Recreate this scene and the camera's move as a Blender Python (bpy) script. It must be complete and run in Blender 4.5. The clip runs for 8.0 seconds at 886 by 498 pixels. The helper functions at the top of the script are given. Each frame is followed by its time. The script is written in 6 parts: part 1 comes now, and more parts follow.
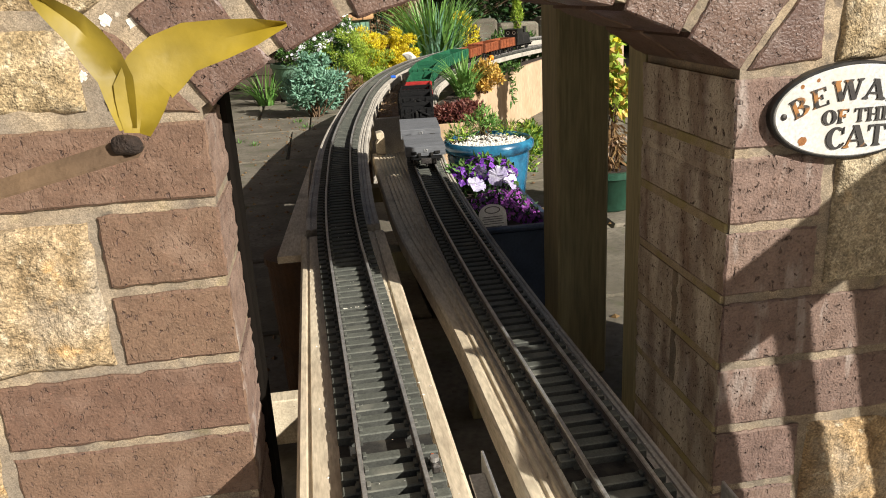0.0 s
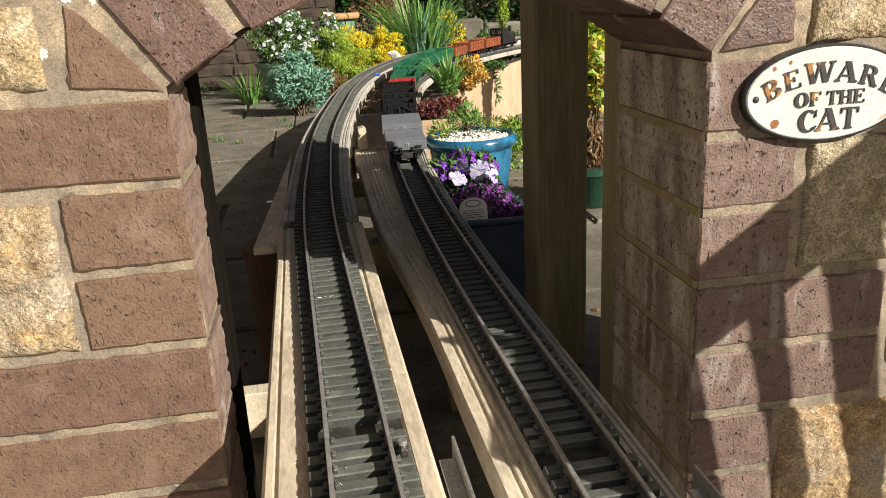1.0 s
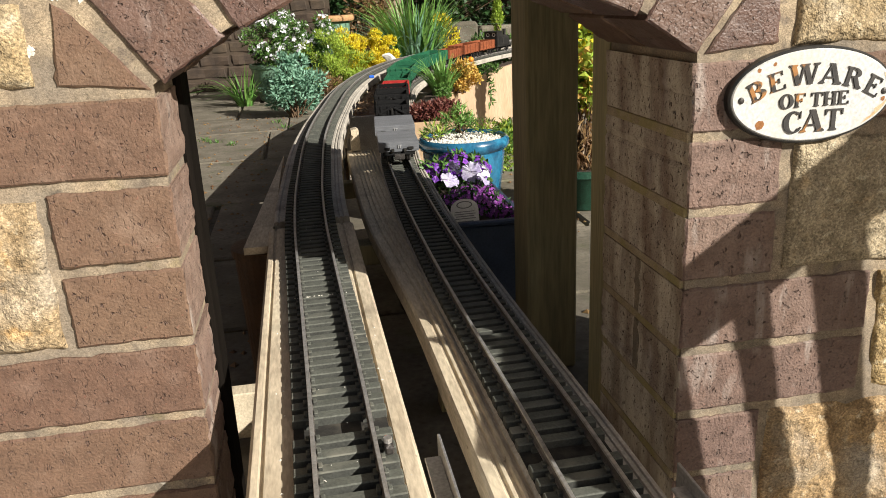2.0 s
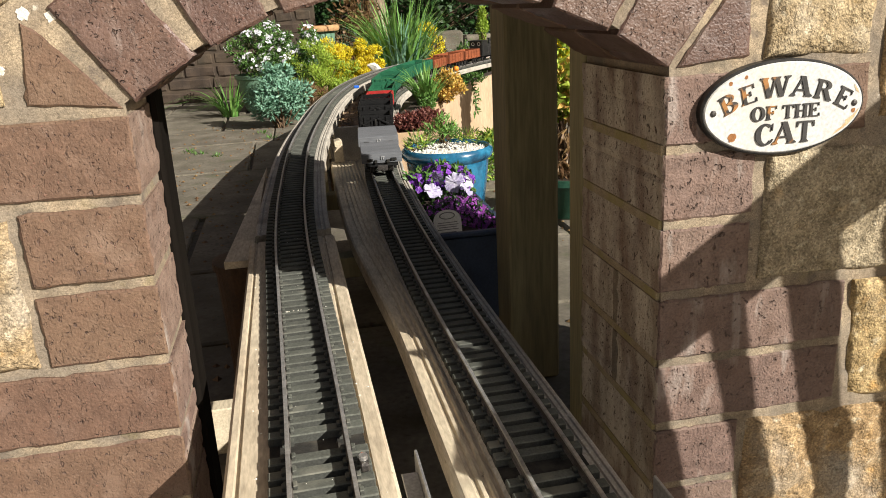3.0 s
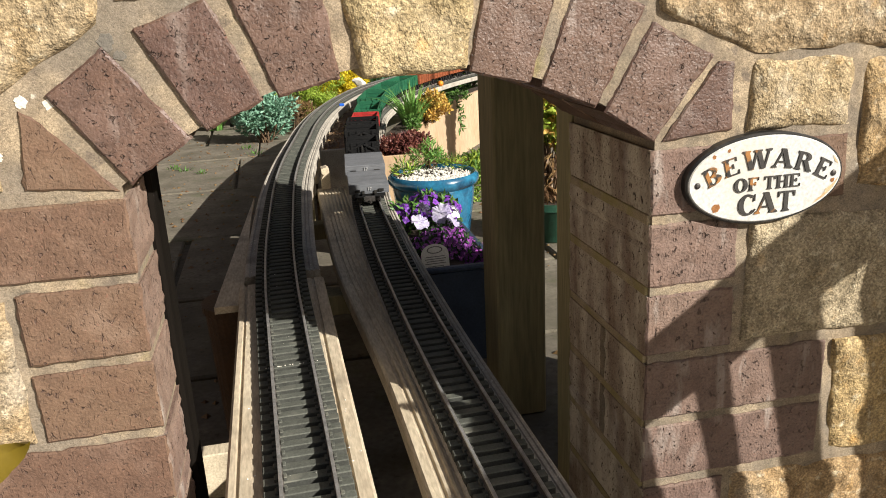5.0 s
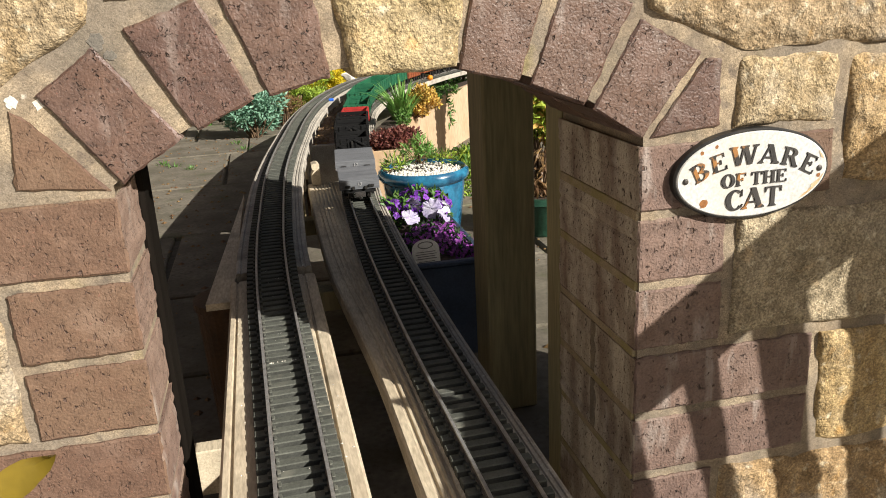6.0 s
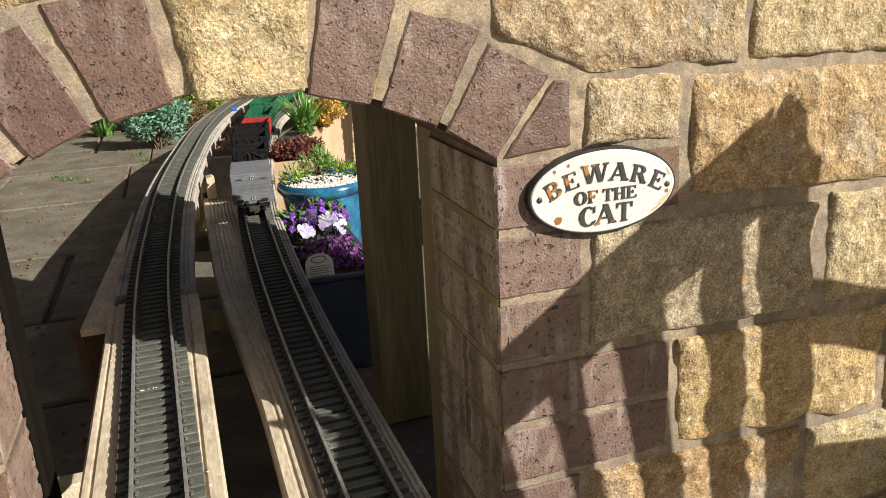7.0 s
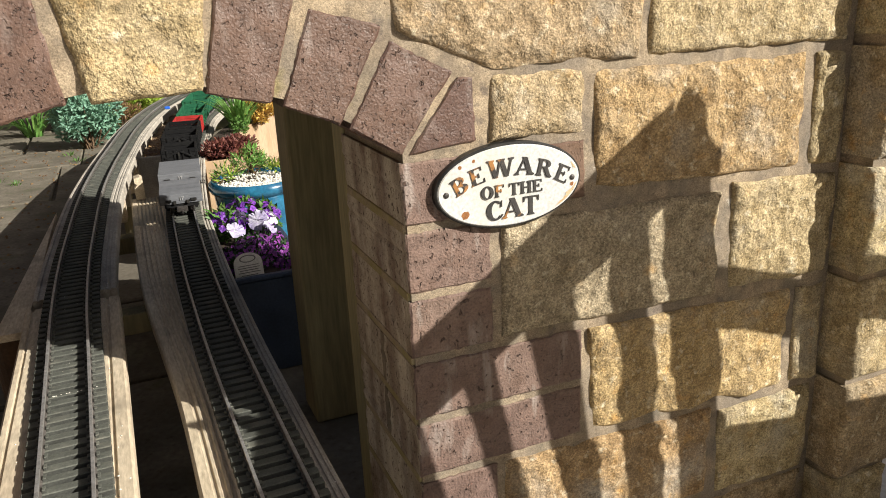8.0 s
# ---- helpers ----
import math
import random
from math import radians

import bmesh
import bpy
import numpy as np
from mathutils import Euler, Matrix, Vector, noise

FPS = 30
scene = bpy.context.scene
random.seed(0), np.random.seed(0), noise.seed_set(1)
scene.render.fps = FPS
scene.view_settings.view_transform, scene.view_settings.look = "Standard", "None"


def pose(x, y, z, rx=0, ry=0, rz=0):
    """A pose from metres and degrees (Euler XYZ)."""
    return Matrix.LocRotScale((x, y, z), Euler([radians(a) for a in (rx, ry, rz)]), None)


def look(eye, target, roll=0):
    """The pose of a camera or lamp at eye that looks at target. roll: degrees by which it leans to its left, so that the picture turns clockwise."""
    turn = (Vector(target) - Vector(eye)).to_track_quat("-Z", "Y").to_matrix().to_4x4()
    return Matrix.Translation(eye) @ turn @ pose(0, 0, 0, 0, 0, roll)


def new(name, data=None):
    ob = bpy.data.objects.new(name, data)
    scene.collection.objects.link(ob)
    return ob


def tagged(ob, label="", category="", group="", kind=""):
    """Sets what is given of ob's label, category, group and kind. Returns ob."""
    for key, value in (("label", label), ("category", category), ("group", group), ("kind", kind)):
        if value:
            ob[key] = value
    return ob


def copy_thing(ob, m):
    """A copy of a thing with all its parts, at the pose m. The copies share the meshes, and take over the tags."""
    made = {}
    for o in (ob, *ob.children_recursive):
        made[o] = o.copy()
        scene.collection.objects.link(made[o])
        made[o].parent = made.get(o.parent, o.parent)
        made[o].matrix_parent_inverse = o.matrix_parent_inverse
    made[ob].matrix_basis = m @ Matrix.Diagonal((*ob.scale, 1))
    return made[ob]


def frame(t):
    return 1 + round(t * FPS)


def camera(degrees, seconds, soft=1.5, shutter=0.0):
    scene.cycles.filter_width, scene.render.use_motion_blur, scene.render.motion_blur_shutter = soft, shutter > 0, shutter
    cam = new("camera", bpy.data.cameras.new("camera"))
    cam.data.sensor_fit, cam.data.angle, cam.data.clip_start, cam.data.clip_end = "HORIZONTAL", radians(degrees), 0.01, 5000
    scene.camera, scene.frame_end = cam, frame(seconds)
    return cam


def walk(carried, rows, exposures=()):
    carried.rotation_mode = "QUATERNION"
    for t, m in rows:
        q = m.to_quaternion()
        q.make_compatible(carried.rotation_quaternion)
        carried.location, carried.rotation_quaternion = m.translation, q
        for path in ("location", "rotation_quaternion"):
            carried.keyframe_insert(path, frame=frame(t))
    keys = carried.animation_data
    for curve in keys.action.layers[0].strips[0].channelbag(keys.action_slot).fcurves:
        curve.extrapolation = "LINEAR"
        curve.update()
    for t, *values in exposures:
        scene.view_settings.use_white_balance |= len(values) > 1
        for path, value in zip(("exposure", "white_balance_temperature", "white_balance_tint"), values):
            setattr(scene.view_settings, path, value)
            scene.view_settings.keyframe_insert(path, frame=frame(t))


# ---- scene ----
cam = camera(59.1, 8.0, 0.95)
METRES, EYE, TILT, LEAN, TURN = 8.0, 1.5, 0.0, 0.0, 0.0
PATH = [
    (0, (0.231, -0.666, 1.09), (0.494, 1.215, 0.462), -3.2),
    (0.5, (0.248, -0.665, 1.074), (0.539, 1.208, 0.439), -3.2),
    (1, (0.246, -0.666, 1.071), (0.539, 1.211, 0.446), -3.0),
    (1.5, (0.247, -0.669, 1.068), (0.544, 1.209, 0.448), -2.7),
    (3, (0.265, -0.672, 1.074), (0.601, 1.206, 0.473), -3.0),
    (3.5, (0.266, -0.67, 1.082), (0.615, 1.212, 0.502), -3.0),
    (4, (0.264, -0.668, 1.1), (0.621, 1.214, 0.527), -3.0),
    (4.5, (0.263, -0.665, 1.132), (0.634, 1.212, 0.551), -2.9),
    (6, (0.261, -0.67, 1.142), (0.66, 1.193, 0.532), -3.0),
    (6.5, (0.284, -0.673, 1.15), (0.761, 1.173, 0.546), -3.0),
    (7, (0.32, -0.687, 1.156), (0.909, 1.125, 0.548), -2.7),
    (7.5, (0.349, -0.705, 1.154), (1.026, 1.071, 0.531), -2.6),
    (8, (0.355, -0.709, 1.157), (1.063, 1.054, 0.532), -2.8),
]
walk(cam, [(t, look(eye, target, roll)) for t, eye, target, roll in PATH])

# ---- world, sun, exposure ----
SUN_X, SUN_Z = 0.92, 0.75            # the light travels (-SUN_X, 1, -SUN_Z)
world = bpy.data.worlds.new("sky")
scene.world = world
world.use_nodes = True
wn = world.node_tree.nodes
sky = wn.new("ShaderNodeTexSky")
sky.sky_type, sky.sun_disc = "NISHITA", False
sky.dust_density, sky.ozone_density = 4.0, 0.4
sky.sun_elevation = math.atan2(SUN_Z, math.hypot(SUN_X, 1))
sky.sun_rotation = math.atan2(SUN_X, -1.0)
wn["Background"].inputs["Strength"].default_value = 0.045
world.node_tree.links.new(sky.outputs[0], wn["Background"].inputs["Color"])
lamp = bpy.data.lights.new("sun", "SUN")
lamp.energy, lamp.angle, lamp.color = 5.4, radians(0.36), (1.0, 0.957, 0.875)
sun = new("sun", lamp)
sun.matrix_world = look((3, -4, 5), (3 - SUN_X, -3, 5 - SUN_Z))
scene.view_settings.exposure = 0.71

GROUND = 0.42


# ---- materials ----
def mat(name, base, base2=None, rough=0.8, scale=60.0, fine=400.0, bump=0.3, metal=0.0, stain=None, stain_scale=9.0, stretch=(1, 1, 1),
        vary=0.0, spec=0.35, dist=0.004, fine_bump=0.5, transl=0.0, coat=0.0, speck=0.55):
    """A surface with grain at two scales, stains of their own shape, relief and a shift from piece to piece."""
    m = bpy.data.materials.new(name)
    m.use_nodes = True
    n, l = m.node_tree.nodes, m.node_tree.links
    b = n["Principled BSDF"]
    co = n.new("ShaderNodeTexCoord")
    mp = n.new("ShaderNodeMapping")
    mp.inputs["Scale"].default_value = stretch
    geo = n.new("ShaderNodeNewGeometry")
    l.new(geo.outputs["Position"], mp.inputs["Vector"])
    big = n.new("ShaderNodeTexNoise")
    big.inputs["Scale"].default_value, big.inputs["Detail"].default_value = scale, 5
    small = n.new("ShaderNodeTexNoise")
    small.inputs["Scale"].default_value, small.inputs["Detail"].default_value = fine, 6
    for t in (big, small):
        l.new(mp.outputs[0], t.inputs["Vector"])
    ramp = n.new("ShaderNodeMapRange")
    ramp.inputs["From Min"].default_value, ramp.inputs["From Max"].default_value = 0.32, 0.68
    l.new(big.outputs["Fac"], ramp.inputs["Value"])
    mix = n.new("ShaderNodeMixRGB")
    base2 = base2 or tuple(c * 0.7 for c in base)
    mix.inputs[1].default_value, mix.inputs[2].default_value = (*base2, 1), (*base, 1)
    l.new(ramp.outputs[0], mix.inputs[0])
    out = mix.outputs[0]
    sp = n.new("ShaderNodeMixRGB")
    sp.blend_type, sp.inputs[0].default_value = "OVERLAY", speck
    l.new(out, sp.inputs[1])
    l.new(small.outputs["Fac"], sp.inputs[2])
    out = sp.outputs[0]
    if stain:
        st = n.new("ShaderNodeTexNoise")
        st.inputs["Scale"].default_value, st.inputs["Detail"].default_value = stain_scale, 6
        l.new(geo.outputs["Position"], st.inputs["Vector"])
        sr = n.new("ShaderNodeMapRange")
        sr.inputs["From Min"].default_value, sr.inputs["From Max"].default_value, sr.inputs["To Max"].default_value = 0.54, 0.72, 0.8
        l.new(st.outputs["Fac"], sr.inputs["Value"])
        sm = n.new("ShaderNodeMixRGB")
        sm.inputs[2].default_value = (*stain, 1)
        l.new(sr.outputs[0], sm.inputs[0])
        l.new(out, sm.inputs[1])
        out = sm.outputs[0]
    if vary:
        info = n.new("ShaderNodeObjectInfo")
        hs = n.new("ShaderNodeHueSaturation")
        mr = n.new("ShaderNodeMapRange")
        mr.inputs["To Min"].default_value, mr.inputs["To Max"].default_value = 1 - vary, 1 + vary
        isl = n.new("ShaderNodeMath")
        isl.operation = "ADD"
        l.new(info.outputs["Random"], isl.inputs[0])
        l.new(geo.outputs["Random Per Island"], isl.inputs[1])
        fr = n.new("ShaderNodeMath")
        fr.operation = "FRACT"
        l.new(isl.outputs[0], fr.inputs[0])
        l.new(fr.outputs[0], mr.inputs["Value"])
        l.new(mr.outputs[0], hs.inputs["Value"])
        hr = n.new("ShaderNodeMapRange")
        hr.inputs["To Min"].default_value, hr.inputs["To Max"].default_value = 0.5 - vary * 0.06, 0.5 + vary * 0.06
        l.new(fr.outputs[0], hr.inputs["Value"])
        l.new(hr.outputs[0], hs.inputs["Hue"])
        l.new(out, hs.inputs["Color"])
        out = hs.outputs[0]
    l.new(out, b.inputs["Base Color"])
    b.inputs["Roughness"].default_value, b.inputs["Metallic"].default_value = rough, metal
    b.inputs["Specular IOR Level"].default_value = spec
    b.inputs["Coat Weight"].default_value = coat
    if transl:
        b.inputs["Subsurface Weight"].default_value = 0.0
        tr = n.new("ShaderNodeBsdfTranslucent")
        l.new(out, tr.inputs["Color"])
        ms = n.new("ShaderNodeMixShader")
        ms.inputs[0].default_value = transl
        l.new(b.outputs[0], ms.inputs[1])
        l.new(tr.outputs[0], ms.inputs[2])
        l.new(ms.outputs[0], n["Material Output"].inputs["Surface"])
    b1 = n.new("ShaderNodeBump")
    b1.inputs["Strength"].default_value, b1.inputs["Distance"].default_value = bump, dist
    l.new(big.outputs["Fac"], b1.inputs["Height"])
    b2 = n.new("ShaderNodeBump")
    b2.inputs["Strength"].default_value, b2.inputs["Distance"].default_value = fine_bump, dist * 0.35
    l.new(small.outputs["Fac"], b2.inputs["Height"])
    l.new(b1.outputs[0], b2.inputs["Normal"])
    l.new(b2.outputs[0], b.inputs["Normal"])
    return m


def field(n, l, size, detail, stretch, lo, hi, a, z, ridge=False, warp=0.0):
    """A mask from noise in the surface's own place: patches, or thin lines where the noise crosses its middle."""
    geo = n.new("ShaderNodeNewGeometry")
    mp = n.new("ShaderNodeMapping")
    mp.inputs["Scale"].default_value = stretch
    l.new(geo.outputs["Position"], mp.inputs["Vector"])
    t = n.new("ShaderNodeTexNoise")
    t.inputs["Scale"].default_value, t.inputs["Detail"].default_value, t.inputs["Roughness"].default_value = size, detail, 0.55
    t.inputs["Distortion"].default_value = warp
    l.new(mp.outputs[0], t.inputs["Vector"])
    value = t.outputs["Fac"]
    if ridge:
        sub = n.new("ShaderNodeMath")
        sub.operation = "SUBTRACT"
        sub.inputs[1].default_value = 0.5
        l.new(value, sub.inputs[0])
        ab = n.new("ShaderNodeMath")
        ab.operation = "ABSOLUTE"
        l.new(sub.outputs[0], ab.inputs[0])
        value = ab.outputs[0]
    r = n.new("ShaderNodeMapRange")
    r.inputs["From Min"].default_value, r.inputs["From Max"].default_value = lo, hi
    r.inputs["To Min"].default_value, r.inputs["To Max"].default_value = a, z
    l.new(value, r.inputs["Value"])
    return r.outputs[0]


def join(n, l, kind, a, b):
    k = n.new("ShaderNodeMath")
    k.operation = kind
    l.new(a, k.inputs[0])
    l.new(b, k.inputs[1])
    return k.outputs[0]


def tint(m, mask, rgb):
    n, l = m.node_tree.nodes, m.node_tree.links
    b = n["Principled BSDF"]
    k = n.new("ShaderNodeMixRGB")
    k.inputs[2].default_value = (*rgb, 1)
    l.new(mask, k.inputs[0])
    l.new(b.inputs["Base Color"].links[0].from_socket, k.inputs[1])
    l.new(k.outputs[0], b.inputs["Base Color"])
    return m


def dent(m, mask, depth, dist):
    n, l = m.node_tree.nodes, m.node_tree.links
    b = n["Principled BSDF"]
    bp = n.new("ShaderNodeBump")
    bp.invert = True
    bp.inputs["Strength"].default_value, bp.inputs["Distance"].default_value = depth, dist
    l.new(mask, bp.inputs["Height"])
    l.new(b.inputs["Normal"].links[0].from_socket, bp.inputs["Normal"])
    l.new(bp.outputs[0], b.inputs["Normal"])
    return m


def patches(m, size, lo, hi, amount, rgb, stretch=(1, 1, 1), detail=5.0):
    """Stains or grains of another colour."""
    return tint(m, field(m.node_tree.nodes, m.node_tree.links, size, detail, stretch, lo, hi, 0.0, amount), rgb)


def grained(m, size, depth, dist, spread):
    """Sand grains: a cell pattern that gives each grain its own tone and a rounded relief."""
    n, l = m.node_tree.nodes, m.node_tree.links
    b = n["Principled BSDF"]
    geo = n.new("ShaderNodeNewGeometry")
    v = n.new("ShaderNodeTexVoronoi")
    v.inputs["Scale"].default_value = size
    l.new(geo.outputs["Position"], v.inputs["Vector"])
    r = n.new("ShaderNodeMapRange")
    r.inputs["To Min"].default_value, r.inputs["To Max"].default_value = 1 - spread, 1 + spread
    sep = n.new("ShaderNodeSeparateColor")
    l.new(v.outputs["Color"], sep.inputs[0])
    l.new(sep.outputs[0], r.inputs["Value"])
    hs = n.new("ShaderNodeHueSaturation")
    l.new(r.outputs[0], hs.inputs["Value"])
    l.new(b.inputs["Base Color"].links[0].from_socket, hs.inputs["Color"])
    l.new(hs.outputs[0], b.inputs["Base Color"])
    return dent(m, v.outputs["Distance"], depth, dist)


def cracked(m, along, bloom=0.0, lime_bounce=0.0, deep=1.0):
    """Adds to a brick the short drag cracks of its making, their shade darkened into the colour, red grains and a lime
    bloom.
    """
    n, l = m.node_tree.nodes, m.node_tree.links
    if bloom:
        patches(m, 24.0, 0.55, 0.74, bloom, (0.40, 0.35, 0.31), (1.8, 1, 0.45))
    # Lime patches, laid on heavy to lift the reveal towards its bounce light.
    if lime_bounce:
        patches(m, 17.0, 0.40, 0.58, lime_bounce, (0.62, 0.55, 0.43), (1, 1.5, 0.35))
        patches(m, 300.0, 0.56, 0.72, 0.6, (0.16, 0.11, 0.08), (1, 1, 0.4), 3.0)
    patches(m, 260.0, 0.70, 0.78, 0.2, (0.30, 0.085, 0.06), detail=1.0)
    patches(m, 520.0, 0.64, 0.74, 0.25, (0.34, 0.25, 0.19), detail=2.0)
    patches(m, 420.0, 0.62, 0.74, 0.25, (0.085, 0.05, 0.038), detail=3.0)
    patches(m, 34.0, 0.50, 0.64, 0.2, (0.155, 0.084, 0.054))
    lines = field(n, l, 230.0, 1.0, along, 0.02, 0.06, 1.0, 0.0, True, 0.5)
    gate = field(n, l, 130.0, 1.0, (1, 1, 1), 0.63, 0.68, 0.0, 1.0)
    cracks = join(n, l, "MULTIPLY", lines, gate)
    lines2 = field(n, l, 620.0, 0.0, along, 0.03, 0.08, 1.0, 0.0, True, 0.3)
    gate2 = field(n, l, 320.0, 1.0, (1, 1, 1), 0.66, 0.71, 0.0, 1.0)
    both = join(n, l, "MAXIMUM", cracks, join(n, l, "MULTIPLY", lines2, gate2))
    # The relief alone stays too light, so crack shade is tinted in.
    tint(m, both, (0.098, 0.060, 0.045))
    pores = field(n, l, 380.0, 3.0, along, 0.60, 0.70, 0.0, 1.0)
    dent(m, pores, 0.6, 0.0024)
    return dent(m, both, deep, 0.007)


M_BRICK = cracked(mat("brown_brick", (0.143, 0.086, 0.056), (0.107, 0.063, 0.041), 0.72, 55, 420, 0.35, stain=(0.18, 0.118, 0.084), stain_scale=24, vary=0.10, dist=0.005, fine_bump=0.65, speck=0.4), (1.0, 1, 0.4), deep=0.6)
M_BRICKV = cracked(mat("purple_brown_brick", (0.112, 0.064, 0.047), (0.078, 0.044, 0.033), 0.46, 55, 420, 0.35, stain=(0.155, 0.095, 0.076), stain_scale=24, vary=0.12, dist=0.005, fine_bump=0.55, spec=0.5, speck=0.4), (1.0, 1, 0.8), 0.3)
M_BRICKJ = cracked(mat("weathered_purple_brick", (0.187, 0.124, 0.098), (0.124, 0.081, 0.063), 0.72, 55, 420, 0.35, stain=(0.22, 0.15, 0.12), stain_scale=24, vary=0.12, dist=0.005, fine_bump=0.9), (1.0, 1, 0.45), 0.75)
# Two limed bricks for the reveal, their colour raised to carry bounce light.
M_BRICKL = cracked(mat("limed_bounce_brick", (0.33, 0.265, 0.195), (0.235, 0.18, 0.13), 0.8, 55, 420, 0.35, vary=0.12, dist=0.005, fine_bump=0.9), (1.0, 1, 0.45), 0.6, 0.85)
M_BRICKS = cracked(mat("streaked_bounce_brick", (0.25, 0.18, 0.135), (0.18, 0.126, 0.092), 0.8, 55, 420, 0.35, vary=0.12, dist=0.005, fine_bump=0.9), (1.0, 1, 0.45), 0.6, 0.7)
# Bloomed brick, coloured paler still for the sunlit side of the opening.
M_BRICKB = cracked(mat("bloomed_sunlit_brick", (0.25, 0.175, 0.136), (0.18, 0.12, 0.092), 0.75, 55, 420, 0.35, vary=0.15, dist=0.005, fine_bump=0.9), (1.0, 1, 0.45), 0.9)


def sandstone(name, a, b, ochre, grey):
    m = mat(name, a, b, 0.92, 48, 380, 0.9, stain=(0.36, 0.33, 0.27), stain_scale=10, vary=0.16, dist=0.013, fine_bump=0.4, speck=0.9)
    patches(m, 240.0, 0.58, 0.72, 0.7, (0.10, 0.075, 0.04), detail=4.0)
    patches(m, 90.0, 0.58, 0.72, 0.7, (0.62, 0.55, 0.40))
    patches(m, 45.0, 0.60, 0.72, ochre, (0.40, 0.22, 0.06))
    patches(m, 14.0, 0.52, 0.70, grey, (0.24, 0.20, 0.14))
    return grained(m, 620.0, 0.35, 0.002, 0.30)


M_STONE = sandstone("yellow_sandstone", (0.405, 0.315, 0.183), (0.23, 0.167, 0.085), 0.6, 0.6)
M_STONEG = sandstone("grey_sandstone", (0.41, 0.34, 0.22), (0.22, 0.178, 0.11), 0.4, 0.6)
M_STONEO = sandstone("ochre_sandstone", (0.43, 0.31, 0.155), (0.23, 0.152, 0.066), 0.8, 0.4)
M_MORTAR = mat("sandy_mortar", (0.335, 0.265, 0.178), (0.245, 0.188, 0.125), 0.95, 55, 900, 0.7, stain=(0.20, 0.165, 0.125), stain_scale=14, dist=0.005, fine_bump=0.3, speck=0.8)
patches(M_MORTAR, 30.0, 0.46, 0.60, 0.6, (0.16, 0.125, 0.09))
patches(M_MORTAR, 11.0, 0.44, 0.60, 0.85, (0.175, 0.145, 0.112))
patches(M_MORTAR, 40.0, 0.60, 0.66, 0.7, (0.12, 0.095, 0.075))
patches(M_MORTAR, 320.0, 0.60, 0.72, 0.7, (0.08, 0.06, 0.04), detail=4.0)
patches(M_MORTAR, 44.0, 0.70, 0.73, 0.7, (0.50, 0.46, 0.38), detail=3.0)
patches(M_MORTAR, 17.0, 0.62, 0.72, 0.45, (0.20, 0.17, 0.05))
patches(M_MORTAR, 19.0, 0.50, 0.64, 0.5, (0.115, 0.10, 0.078))
grained(M_MORTAR, 900.0, 0.2, 0.001, 0.22)
M_MOSSY = patches(mat("mossy_mortar", (0.36, 0.29, 0.19), (0.27, 0.21, 0.13), 0.95, 55, 900, 0.7, dist=0.005, fine_bump=0.3, speck=0.8), 22.0, 0.48, 0.62, 0.6, (0.26, 0.22, 0.07))
M_LICHEN = mat("white_lichen", (0.66, 0.63, 0.56), (0.50, 0.46, 0.39), 0.95, 160, 700, 0.6, dist=0.003)
M_LICHENG = mat("grey_lichen", (0.17, 0.15, 0.125), (0.11, 0.10, 0.085), 0.95, 160, 700, 0.6, dist=0.003)
M_WOOD = mat("weathered_decking", (0.56, 0.475, 0.345), (0.42, 0.345, 0.245), 0.8, 30, 300, 0.25, stretch=(1, 0.22, 1), stain=(0.26, 0.22, 0.16), stain_scale=14, vary=0.06, dist=0.002)
patches(M_WOOD, 260.0, 0.56, 0.72, 0.3, (0.16, 0.125, 0.085), (1, 0.12, 1), 4.0)
patches(M_WOOD, 120.0, 0.70, 0.76, 0.7, (0.12, 0.09, 0.06), (1, 0.6, 1), 3.0)
M_PLY = mat("weathered_grey_plywood", (0.43, 0.39, 0.33), (0.32, 0.29, 0.245), 0.85, 20, 260, 0.25, stain=(0.20, 0.18, 0.15), stain_scale=12, dist=0.002)
M_POST = mat("treated_post_timber", (0.28, 0.236, 0.126), (0.205, 0.173, 0.092), 0.75, 25, 220, 0.25, stretch=(1, 1, 0.08), dist=0.002, vary=0.06)
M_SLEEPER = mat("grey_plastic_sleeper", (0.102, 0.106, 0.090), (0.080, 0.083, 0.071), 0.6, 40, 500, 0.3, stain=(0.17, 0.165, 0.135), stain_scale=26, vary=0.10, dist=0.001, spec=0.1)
# Darker copy of the sleeper plastic, for the shaded sides.
M_SLEEPERSIDE = mat("shade_dark_plastic", (0.066, 0.068, 0.060), (0.046, 0.047, 0.042), 0.6, 60, 500, 0.3, vary=0.1, dist=0.001, spec=0.1)
M_RAILSIDE = mat("brown_tarnish", (0.17, 0.155, 0.14), (0.10, 0.09, 0.08), 0.6, 60, 400, 0.2, metal=0.4, dist=0.001)
M_GAPSHADE = mat("black_gap_shade", (0.028, 0.026, 0.022), (0.016, 0.015, 0.013), 0.95, 120, 700, 0.8, stain=(0.07, 0.062, 0.048), stain_scale=40, dist=0.001)
M_RAIL = mat("tarnished_rail", (0.68, 0.665, 0.64), (0.46, 0.45, 0.43), 0.42, 80, 300, 0.1, metal=0.8, dist=0.001)
M_JOINER = mat("bright_joiner", (0.72, 0.70, 0.66), (0.55, 0.53, 0.49), 0.3, 80, 300, 0.1, metal=0.9, dist=0.001)
M_PAVE = mat("stone_paving", (0.185, 0.162, 0.124), (0.11, 0.096, 0.072), 0.9, 7, 90, 0.5, stain=(0.07, 0.06, 0.042), stain_scale=3.0, vary=0.08, dist=0.006)
